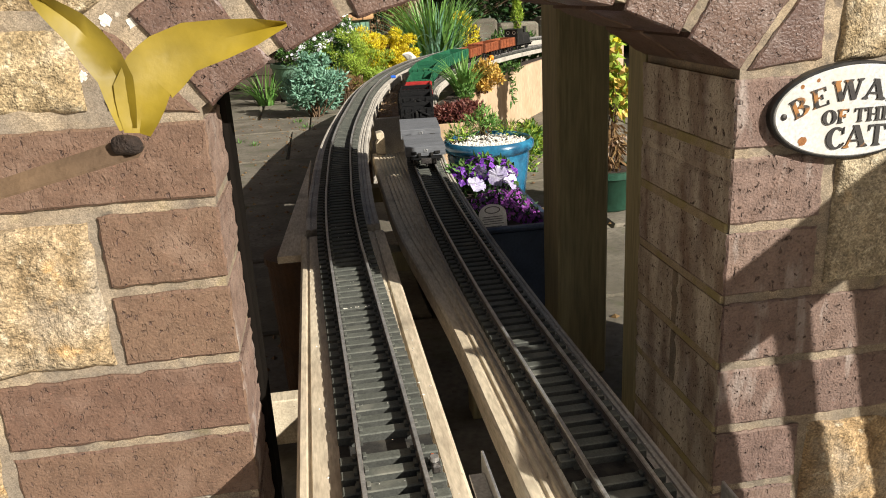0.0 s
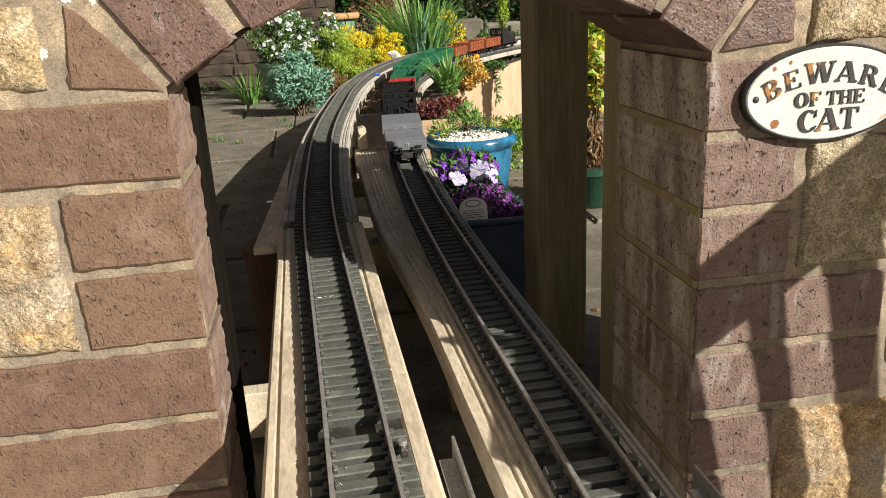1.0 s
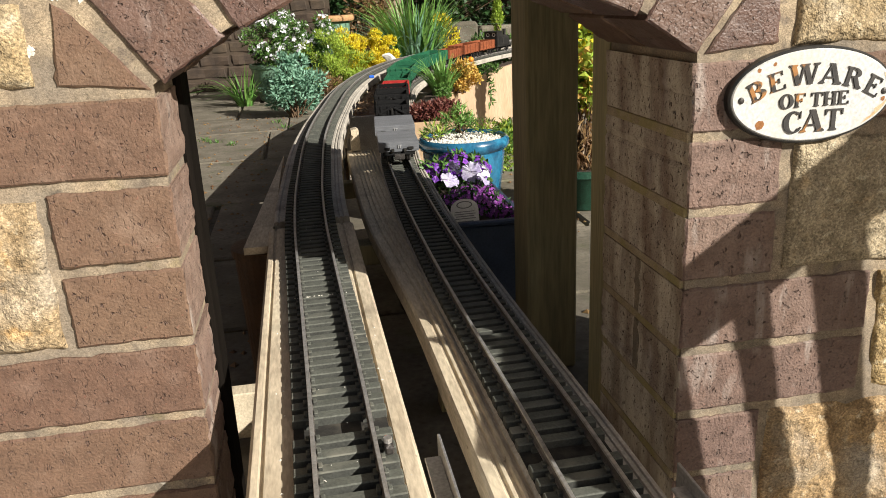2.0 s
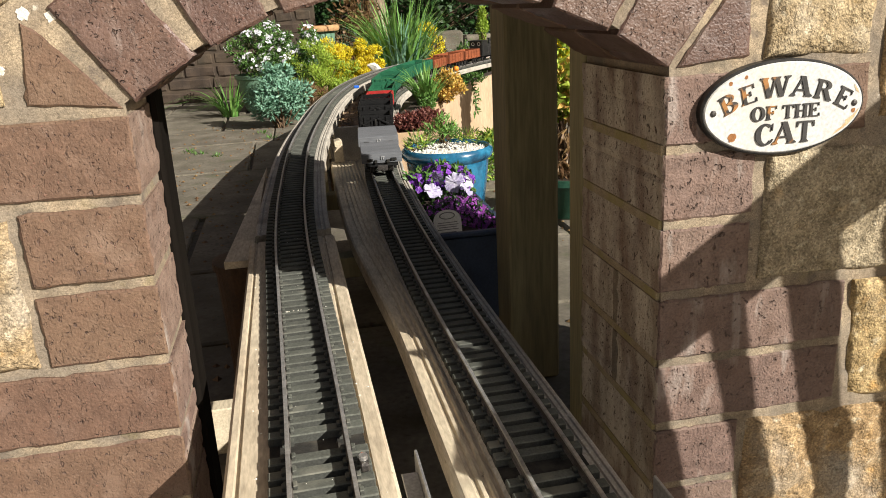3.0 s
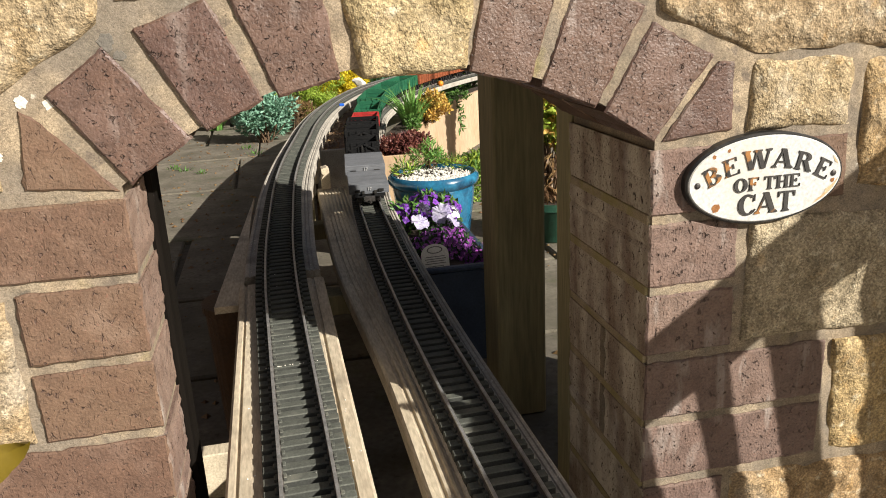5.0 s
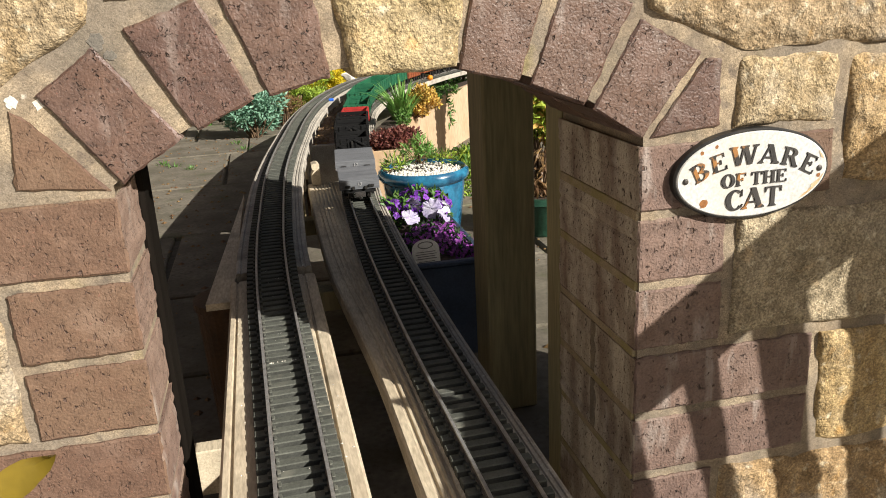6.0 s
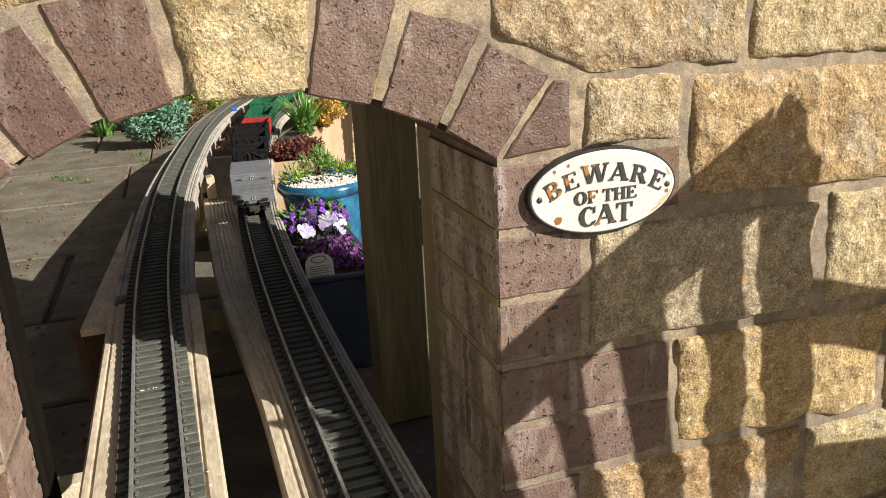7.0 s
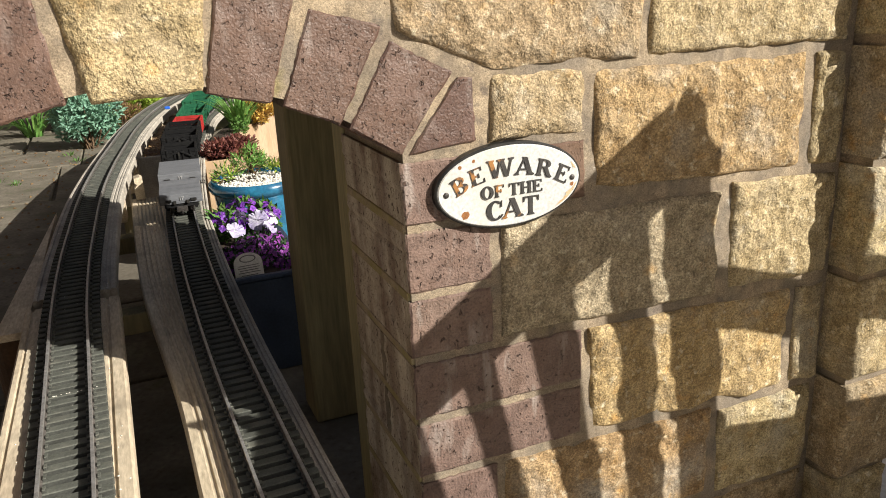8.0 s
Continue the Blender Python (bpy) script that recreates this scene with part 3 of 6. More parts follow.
part("plank", sweep(((0.444, -0.62), (0.435, 0.0), (0.434, 0.1), (0.432, 0.25), (0.427, 0.37), (0.4205, 0.482), (0.407, 0.747), (0.407, 1.075), (0.414, 1.503)), grooved(0.066, 0.05, LOW - 0.003, 0.03, (-0.050, -0.041, -0.032, -0.023, -0.014, -0.005, 0.004)), 0.05), M_WOOD, deck3)
deck4 = thing("track_board", (0.51, 1.8, LOW - 0.02), "curved grey plywood bed under the second track", "board", "track boards")
part("plank", sweep(segment(RIGHT_LINE, -0.62, 4.8), grooved(0.043, 0.060, LOW, 0.024, (0.0462, 0.0525), 0.002, 0.004), 0.05), M_PLY, deck4)
railway(LEFT_LINE, "narrow gauge garden track with grey plastic sleepers", 0.0208, BED, -0.070, 0.229)
railway(RIGHT_LINE, "second garden railway track curving behind the plants", 0.0208, LOW, -0.10, 0.55)


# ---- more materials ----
# Near-black, much darker than the timber of the other posts.
M_DARKPOST = mat("near_black_timber", (0.008, 0.0063, 0.0048), (0.004, 0.003, 0.0024), 0.85, 25, 220, 0.25, stretch=(1, 1, 0.08), dist=0.002, spec=0.05)
M_ENAMEL = mat("white_enamel", (0.51, 0.51, 0.495), (0.48, 0.475, 0.455), 0.3, 22, 300, 0.05, stain=(0.50, 0.465, 0.39), stain_scale=14, spec=0.5, dist=0.001, fine_bump=0.1)
patches(M_ENAMEL, 75.0, 0.71, 0.78, 0.8, (0.50, 0.22, 0.04), detail=4.0)
M_BLACK = mat("black_paint", (0.012, 0.012, 0.012), (0.03, 0.028, 0.025), 0.4, 60, 300, 0.1, dist=0.001)
M_PLAINLETTER = mat("faded_black_paint", (0.030, 0.028, 0.027), (0.055, 0.05, 0.046), 0.45, 60, 300, 0.1, dist=0.001)
M_LETTER = mat("worn_black_paint", (0.030, 0.028, 0.027), (0.055, 0.05, 0.046), 0.4, 60, 300, 0.1, dist=0.001)
patches(M_LETTER, 70.0, 0.50, 0.60, 0.8, (0.36, 0.165, 0.05), detail=3.0)
M_RUST = mat("rust", (0.32, 0.14, 0.045), (0.16, 0.065, 0.022), 0.85, 200, 700, 0.4, dist=0.001)
M_RUSTRUN = mat("pale_rust_stain", (0.50, 0.40, 0.26), (0.42, 0.29, 0.15), 0.5, 160, 700, 0.1, dist=0.001)
M_GREENW = mat("green_wagon_paint", (0.022, 0.12, 0.06), (0.015, 0.085, 0.045), 0.4, 40, 300, 0.08, dist=0.001)
M_REDW = mat("red_wagon_paint", (0.36, 0.03, 0.028), (0.26, 0.022, 0.02), 0.45, 40, 300, 0.08, dist=0.001)
M_BROWNW = mat("red_oxide_wagon_paint", (0.26, 0.075, 0.03), (0.17, 0.05, 0.022), 0.55, 40, 300, 0.08, dist=0.001)
M_BLACKW = mat("black_wagon_paint", (0.006, 0.006, 0.0065), (0.010, 0.010, 0.010), 0.55, 40, 300, 0.15, stretch=(0.2, 1, 1), dist=0.001, spec=0.2)
M_GREYW = mat("grey_wagon_paint", (0.15, 0.155, 0.165), (0.11, 0.115, 0.125), 0.5, 40, 300, 0.1, stretch=(0.15, 1, 1), dist=0.001)
M_WHEEL = mat("wheel_metal", (0.1, 0.09, 0.085), (0.05, 0.045, 0.04), 0.45, 90, 400, 0.1, metal=0.6)
M_BLUEGLAZE = mat("blue_glazed_pot", (0.026, 0.165, 0.275), (0.015, 0.08, 0.16), 0.16, 14, 120, 0.15, stain=(0.006, 0.02, 0.05), stain_scale=16, spec=0.6, coat=0.4, dist=0.003, fine_bump=0.1)
M_BLUETUB = mat("dark_blue_trough", (0.042, 0.060, 0.100), (0.026, 0.038, 0.066), 0.45, 20, 200, 0.1, dist=0.002)
M_GRAVEL = mat("white_gravel", (0.72, 0.69, 0.62), (0.55, 0.52, 0.45), 0.8, 120, 500, 0.3, vary=0.15)
M_SOIL = mat("dark_soil", (0.05, 0.035, 0.024), (0.03, 0.02, 0.014), 0.95, 60, 300, 1.0)
M_DRYSOIL = mat("dry_brown_soil", (0.22, 0.15, 0.095), (0.12, 0.08, 0.05), 0.95, 60, 300, 1.0, stain=(0.30, 0.22, 0.15), stain_scale=30, dist=0.006)
M_CREAM = mat("cream_render_panel", (0.46, 0.33, 0.215), (0.38, 0.27, 0.17), 0.85, 6, 120, 0.2, stretch=(1, 1, 0.25), stain=(0.34, 0.22, 0.12), stain_scale=5)
M_POTGREEN = mat("pale_green_glaze", (0.16, 0.27, 0.19), (0.11, 0.2, 0.14), 0.3, 14, 120, 0.1, spec=0.5)
M_TERRA = mat("terracotta", (0.42, 0.25, 0.12), (0.32, 0.18, 0.085), 0.8, 20, 200, 0.2)
M_BROWNTUB = mat("brown_plastic_tub", (0.09, 0.045, 0.02), (0.06, 0.03, 0.014), 0.5, 20, 200, 0.1)
M_LABEL = mat("white_plastic_label", (0.72, 0.71, 0.68), (0.66, 0.65, 0.62), 0.4, 60, 300, 0.05)
M_FADED = mat("faded_white_paint", (0.40, 0.40, 0.40), (0.28, 0.28, 0.28), 0.6, 300, 900, 0.2, dist=0.001)
M_GREY = mat("grey_print", (0.18, 0.17, 0.17), (0.12, 0.12, 0.12), 0.6)
M_ALU = mat("aluminium_angle", (0.5, 0.5, 0.5), (0.38, 0.38, 0.38), 0.4, 40, 300, 0.1, metal=0.7)
M_BLUECLIP = mat("blue_plastic", (0.02, 0.12, 0.6), (0.015, 0.09, 0.45), 0.4)
M_ORANGE = mat("orange_plastic", (0.75, 0.25, 0.02), (0.6, 0.18, 0.02), 0.4)
M_WHITESTONE = mat("white_pebble", (0.7, 0.68, 0.62), (0.55, 0.52, 0.46), 0.7)
M_OLDWALL = mat("dark_old_wall", (0.064, 0.045, 0.030), (0.036, 0.026, 0.019), 0.9, 12, 160, 0.8, stain=(0.05, 0.045, 0.03), stain_scale=4, vary=0.15)
M_SKYSCREEN = mat("brown_screen_render", (0.14, 0.105, 0.075), (0.095, 0.07, 0.05), 0.9, 6, 120, 0.4, stain=(0.12, 0.09, 0.06), stain_scale=3)
# Unseen slabs before the wall, kept very pale to bounce light onto it.
M_BOUNCE = mat("pale_bounce_slab", (0.67, 0.65, 0.61), (0.58, 0.56, 0.52), 0.9, 8, 120, 0.4, stain=(0.25, 0.22, 0.17), stain_scale=3.0, vary=0.06)
M_BARK = mat("grey_brown_bark", (0.22, 0.165, 0.115), (0.12, 0.085, 0.06), 0.9, 30, 200, 1.0, stretch=(1, 1, 0.25), stain=(0.07, 0.055, 0.04), stain_scale=9, dist=0.012)
M_BUD = mat("dark_bud_scales", (0.035, 0.02, 0.012), (0.018, 0.011, 0.008), 0.8, 900, 2500, 0.3)
M_STEM = mat("brown_stem", (0.12, 0.075, 0.04), (0.08, 0.05, 0.03), 0.85, 40, 300, 0.3)


def leaf_mat(name, a, b, vary=0.25, rough=0.5, transl=0.25):
    return mat(name, a, b, rough, 30, 260, 0.1, vary=vary, transl=transl, dist=0.001, spec=0.4)


M_LEAF = leaf_mat("green_leaf", (0.10, 0.20, 0.04), (0.065, 0.14, 0.028))
M_LILY = leaf_mat("lily_leaf", (0.20, 0.36, 0.09), (0.12, 0.25, 0.05))
M_LEAFD = leaf_mat("dark_green_leaf", (0.03, 0.07, 0.018), (0.02, 0.045, 0.012))
M_LIME = leaf_mat("lime_leaf", (0.36, 0.47, 0.06), (0.24, 0.34, 0.045))
M_GOLD = leaf_mat("golden_leaf", (0.80, 0.66, 0.035), (0.62, 0.50, 0.028))
M_ORANGELEAF = leaf_mat("orange_leaf", (0.64, 0.42, 0.10), (0.48, 0.31, 0.07))
M_SILVER = leaf_mat("silver_green_leaf", (0.24, 0.42, 0.30), (0.14, 0.28, 0.19))
M_REDLEAF = leaf_mat("dark_red_leaf", (0.20, 0.065, 0.05), (0.12, 0.04, 0.032))
M_DRY = leaf_mat("dry_brown_leaf", (0.22, 0.13, 0.06), (0.14, 0.08, 0.035))
M_WHITEPETAL = leaf_mat("white_petal", (0.75, 0.74, 0.76), (0.66, 0.65, 0.72), 0.08)
M_PANSY = leaf_mat("pansy_petal", (0.58, 0.56, 0.64), (0.40, 0.34, 0.56), 0.05)
patches(M_PANSY, 60.0, 0.60, 0.68, 0.7, (0.30, 0.16, 0.50))
M_PURPLE = leaf_mat("violet_petal", (0.22, 0.06, 0.42), (0.13, 0.03, 0.30), 0.2)
M_MAGENTA = leaf_mat("magenta_petal", (0.29, 0.07, 0.34), (0.18, 0.04, 0.24), 0.2)
M_YELLOWLEAF = leaf_mat("yellow_leaf", (0.30, 0.215, 0.015), (0.13, 0.10, 0.015), 0.1, transl=0.25)


patches(M_PAVE, 5.0, 0.50, 0.66, 0.6, (0.085, 0.075, 0.05))
patches(M_PAVE, 60.0, 0.60, 0.70, 0.6, (0.05, 0.042, 0.03))
patches(M_PAVE, 9.0, 0.60, 0.70, 0.35, (0.07, 0.085, 0.03))

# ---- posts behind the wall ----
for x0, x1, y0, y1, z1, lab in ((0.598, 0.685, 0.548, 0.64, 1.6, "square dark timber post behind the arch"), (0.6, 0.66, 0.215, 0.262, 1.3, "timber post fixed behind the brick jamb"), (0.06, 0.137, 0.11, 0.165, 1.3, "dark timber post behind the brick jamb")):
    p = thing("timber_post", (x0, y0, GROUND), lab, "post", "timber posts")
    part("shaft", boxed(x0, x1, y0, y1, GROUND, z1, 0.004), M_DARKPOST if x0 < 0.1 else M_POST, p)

# ---- paving ----
prng = random.Random(11)
y = -3.4
while y < 8.5:
    deep = prng.choice((0.5, 0.62, 0.78))
    x = -3.0 + prng.uniform(-0.3, 0)
    while x < 3.2:
        w = prng.choice((0.55, 0.75, 0.9))
        x0, x1, y0, y1 = x + 0.004, x + w - 0.004, y + 0.004, y + deep - 0.004
        j = [prng.uniform(-0.012, 0.004)*(-1 if _ in (0, 1, 3, 6) else 1) for _ in range(8)]
        h = prng.uniform(-0.004, 0.0)
        b = 0.005
        low = [(x0 + j[0], y0 + j[1]), (x1 + j[2], y0 + j[3]), (x1 + j[4], y1 + j[5]), (x0 + j[6], y1 + j[7])]
        inn = [(low[0][0] + b, low[0][1] + b), (low[1][0] - b, low[1][1] + b), (low[2][0] - b, low[2][1] - b), (low[3][0] + b, low[3][1] - b)]
        vs = [(*p, GROUND - 0.03) for p in low] + [(*p, GROUND - 0.005 + h) for p in low] + [(*p, GROUND + h) for p in inn]
        fs = [(0, 1, 5, 4), (1, 2, 6, 5), (2, 3, 7, 6), (3, 0, 4, 7), (4, 5, 9, 8), (5, 6, 10, 9), (6, 7, 11, 10), (7, 4, 8, 11), (8, 9, 10, 11)]
        # Slabs on the near side are added reflectors, out of view.
        part("slab", (vs, fs), M_BOUNCE if y < -0.3 else M_PAVE, pavement)
        x += w
    y += deep

# ---- the sign ----
SX, SZ, SA, SB = 0.7145, 0.9645, 0.0842, 0.0447


def oval(a, b, y0, y1, n=64, edge=0.0):
    vs, fs = [], []
    rings = [(1.0, y1), (1.0, y0 + edge), (1 - edge / b, y0)]
    for s, yy in rings:
        for i in range(n):
            t = 2 * math.pi * i / n
            vs.append((SX + (a - b + b * s) * math.cos(t) if s < 1 else SX + a * math.cos(t), yy, SZ + b * s * math.sin(t)))
    for k in range(2):
        for i in range(n):
            j = (i + 1) % n
            fs.append((k * n + i, k * n + j, (k + 1) * n + j, (k + 1) * n + i))
    fs.append(tuple(range(2 * n, 3 * n)))
    return vs, fs


def letters(text, size, bold=0.0):
    """The outline of some words as a flat mesh, centred, in (across, up)."""
    cu = bpy.data.curves.new("text", "FONT")
    cu.body, cu.size, cu.align_x, cu.align_y, cu.offset, cu.resolution_u = text, size, "CENTER", "CENTER", bold, 3
    tmp = bpy.data.objects.new("text", cu)
    scene.collection.objects.link(tmp)
    bpy.context.view_layer.update()
    me = tmp.evaluated_get(bpy.context.evaluated_depsgraph_get()).to_mesh()
    vs = [tuple(v.co) for v in me.vertices]
    fs = [tuple(p.vertices) for p in me.polygons]
    tmp.to_mesh_clear()
    bpy.data.objects.remove(tmp)
    bpy.data.curves.remove(cu)
    return vs, fs


def raised(vs, fs, y):
    """Flat letters in (x, z) given a little depth towards -y."""
    n = len(vs)
    out = [(x, y - 0.0016, z) for x, z in vs] + [(x, y, z) for x, z in vs]
    edges = {}
    for f in fs:
        for a, b in zip(f, f[1:] + f[:1]):
            edges[(a, b)] = edges.get((a, b), 0) + 1
    faces = list(fs)
    for (a, b) in edges:
        if (b, a) not in edges:
            faces.append((a, n + a, n + b, b))
    return out, faces


def bow(cx, cz, rx, rz, ix, iz, a0, a1, shift=0.0, n=18):
    """A curved stroke between an outer and an inner oval, thick at its sides and thin above and below."""
    out = []
    for i in range(n):
        t0, t1 = radians(a0 + (a1 - a0) * i / n), radians(a0 + (a1 - a0) * (i + 1) / n)
        ring = [(cx + rx * math.cos(t), cz + rz * math.sin(t)) for t in (t0, t1)] + [(cx + shift + ix * math.cos(t), cz + iz * math.sin(t)) for t in (t1, t0)]
        out.append(ring if a1 > a0 else ring[::-1])
    return out


def bar(x0, x1, z0, z1):
    return [(x0, z0), (x1, z0), (x1, z1), (x0, z1)]


def foot(x0, x1, z, up=1):
    """A serif with bracketed ends at the end of a stem."""
    h, e = 0.055, 0.075
    p = [(x0 - e, z), (x1 + e, z), (x1 + e, z + up * h), (x1, z + up * 0.13), (x0, z + up * 0.13), (x0 - e, z + up * h)]
    return p if up > 0 else p[::-1]


def stroke(xa, za, xb, zb, w):
    """A slanting stroke with level ends, w wide."""
    return [(xa - w / 2, za), (xa + w / 2, za), (xb + w / 2, zb), (xb - w / 2, zb)]


def capital(ch):
    """A bold serif capital of height 1: its pieces, and its width."""
    S, T = 0.195, 0.075                       # thick and thin strokes
    stem = lambda x: [bar(x, x + S, 0.0, 1.0), foot(x, x + S, 0.0), foot(x, x + S, 1.0, -1)]
    arm = lambda x, z, up: [bar(0.3, x, z, z + T), [(x - T, z), (x, z), (x, z + 0.24 * up), (x - T * 0.5, z + 0.24 * up)] if up > 0 else [(x - T * 0.5, z + T + 0.24 * up), (x, z + T + 0.24 * up), (x, z + T), (x - T, z + T)]]
    if ch == "B":
        return stem(0.08) + bow(0.36, 0.745, 0.38, 0.255, 0.17, 0.175, -90, 90) + bow(0.36, 0.27, 0.44, 0.27, 0.21, 0.185, -90, 90) + [bar(0.3, 0.37, 0.915, 1.0), bar(0.3, 0.37, 0.475, 0.55), bar(0.3, 0.37, 0.0, 0.085)], 0.82
    if ch == "R":
        return stem(0.08) + bow(0.38, 0.735, 0.40, 0.265, 0.18, 0.18, -90, 90) + [bar(0.3, 0.39, 0.915, 1.0), bar(0.3, 0.42, 0.47, 0.555), stroke(0.80, 0.0, 0.50, 0.52, 0.26), foot(0.72, 0.88, 0.0)], 0.97
    if ch in "EF":
        mid = [bar(0.3, 0.52, 0.47, 0.55), bar(0.47, 0.53, 0.38, 0.64)]
        return stem(0.08) + arm(0.72, 1.0 - T, -1) + mid + (arm(0.78, 0.0, 1) if ch == "E" else []), 0.80 if ch == "E" else 0.74
    if ch == "T":
        return [bar(0.30, 0.30 + S, 0.0, 1.0), foot(0.30, 0.30 + S, 0.0), bar(0.02, 0.81, 1.0 - T, 1.0), [(0.02, 0.72), (0.06, 0.72), (0.12, 1.0 - T), (0.02, 1.0 - T)], [(0.77, 0.72), (0.81, 0.72), (0.81, 1.0 - T), (0.71, 1.0 - T)]], 0.83
    if ch == "H":
        return stem(0.08) + [[(x + 0.52, z) for x, z in p] for p in stem(0.08)] + [bar(0.3, 0.62, 0.46, 0.55)], 0.91
    if ch == "A":
        return [stroke(0.10, 0.0, 0.47, 1.0, 0.085), stroke(0.80, 0.0, 0.46, 1.0, 0.23), bar(0.22, 0.66, 0.27, 0.35), foot(0.06, 0.15, 0.0), foot(0.69, 0.91, 0.0)], 0.98
    if ch == "W":
        return [stroke(0.36, 0.0, 0.14, 1.0, 0.20), stroke(0.40, 0.0, 0.60, 1.0, 0.085), stroke(0.86, 0.0, 0.64, 1.0, 0.20), stroke(0.90, 0.0, 1.12, 1.0, 0.085), foot(0.05, 0.24, 1.0, -1), foot(0.53, 0.74, 1.0, -1), foot(1.07, 1.17, 1.0, -1)], 1.26
    if ch == "O":
        return bow(0.43, 0.5, 0.43, 0.52, 0.20, 0.43, 0, 360, n=36), 0.86
    return bow(0.44, 0.5, 0.44, 0.52, 0.23, 0.43, 48, 318, 0.03, 28) + [[(0.70, 0.66), (0.77, 0.66), (0.77, 1.0), (0.72, 0.94)], [(0.66, 0.11), (0.72, 0.12), (0.82, 0.24), (0.78, 0.27)]], 0.83


def cast_letter(ch, x, z, wide, high, tilt, m):
    """A raised letter on the plate, from the low left corner of its box."""
    pieces, w = capital(ch)
    c, d = math.cos(radians(tilt)), math.sin(radians(tilt))
    vs, fs = [], []
    for i, p in enumerate(pieces):
        n, k, y = len(p), len(vs), -0.0110 - 0.000012 * i
        flat = [(SX + x + u / w * wide * c - v * high * d, SZ + z + u / w * wide * d + v * high * c) for u, v in p]
        vs += [(a, y, b) for a, b in flat] + [(a, -0.0096, b) for a, b in flat]
        fs += [tuple(range(k, k + n)), tuple(range(k + n, k + 2 * n))[::-1]] + [(k + j, k + n + j, k + n + (j + 1) % n, k + (j + 1) % n) for j in range(n)]
    return part("letter", (vs, fs), m, sign)


sign = thing("cat_sign", (SX, -0.002, SZ), "oval white enamel sign, rust-spotted, reading beware of the cat", "sign")
part("rim", oval(SA, SB, -0.0088, 0.003, edge=0.0016), M_BLACK, sign, "black raised rim")
part("plate", oval(SA - 0.0026, SB - 0.0026, -0.0098, -0.004, edge=0.001), M_ENAMEL, sign)
for ch, x, z, wide, high, tilt, m in (("B", -0.0612, -0.0040, 0.0165, 0.0178, 26, M_LETTER), ("E", -0.0440, 0.0044, 0.0160, 0.0172, 14, M_LETTER), ("W", -0.0262, 0.0100, 0.0310, 0.0186, 2, M_LETTER), ("A", 0.0040, 0.0108, 0.0225, 0.0186, -6, M_PLAINLETTER),
                                      ("R", 0.0282, 0.0078, 0.0195, 0.0176, -15, M_PLAINLETTER), ("E", 0.0497, 0.0008, 0.0160, 0.0178, -26, M_PLAINLETTER), ("O", -0.0345, -0.0105, 0.0142, 0.0132, 0, M_PLAINLETTER), ("F", -0.0192, -0.0102, 0.0110, 0.0128, 0, M_LETTER),
                                      ("T", -0.0026, -0.0102, 0.0124, 0.0128, 0, M_PLAINLETTER), ("H", 0.0102, -0.0102, 0.0144, 0.0128, 0, M_PLAINLETTER), ("E", 0.0250, -0.0102, 0.0116, 0.0128, 0, M_PLAINLETTER),
                                      ("C", -0.0288, -0.0338, 0.0190, 0.0200, 0, M_PLAINLETTER), ("A", -0.0108, -0.0338, 0.0244, 0.0208, 0, M_LETTER), ("T", 0.0132, -0.0338, 0.0194, 0.0200, 0, M_PLAINLETTER)):
    cast_letter(ch, x, z, wide, high, tilt, m)
for x, z in ((-0.0725, -0.0005), (0.0728, -0.0005)):
    bm = bmesh.new()
    bmesh.ops.create_uvsphere(bm, u_segments=12, v_segments=6, radius=0.0032, matrix=Matrix.Translation((SX + x, -0.0098, SZ + z)) @ Matrix.Diagonal((1, 0.6, 1, 1)))
    part("screw", bm, M_WHEEL, sign, "small metal fixing screw")
srng = random.Random(5)
for x, z, r in ((-0.0525, -0.0245, 0.0046), (-0.0565, 0.0255, 0.0020), (-0.0415, 0.0305, 0.0018), (0.0725, -0.0075, 0.0024)):
    n = 14
    ring = [(SX + x + r * (0.75 + 0.4 * srng.random()) * math.cos(6.283 * i / n), -0.0101, SZ + z + r * (0.75 + 0.4 * srng.random()) * math.sin(6.283 * i / n)) for i in range(n)]
    part("rust_spot", (ring, [tuple(range(n))]), M_RUST, sign, "orange rust spot")

for a0, a1, deep in ((-48, -8, 0.0055), (12, 26, 0.003)):
    n = 12
    edge = [radians(a0 + (a1 - a0) * i / n) for i in range(n + 1)]
    outer = [(SX + (SA - 0.0052) * math.cos(a), -0.0101, SZ + (SB - 0.0052) * math.sin(a)) for a in edge]
    inner = [(SX + (SA - 0.0054 - deep * (0.3 + 0.7 * srng.random()) * math.sin(math.pi * i / n)) * math.cos(a), -0.0101, SZ + (SB - 0.0054 - deep * (0.3 + 0.7 * srng.random()) * math.sin(math.pi * i / n)) * math.sin(a)) for i, a in enumerate(edge)]
    part("rust_run", (outer + inner, [(i, i + 1, n + 2 + i, n + 1 + i) for i in range(n)]), M_RUSTRUN, sign, "pale brown rust stain by the rim")


# ---- the balustrade that shades the wall ----
BD = 0.5


def cast(x, z):
    """From where the shade lies on the wall to the balustrade's own plane."""
    return x + SUN_X * BD, z + SUN_Z * BD


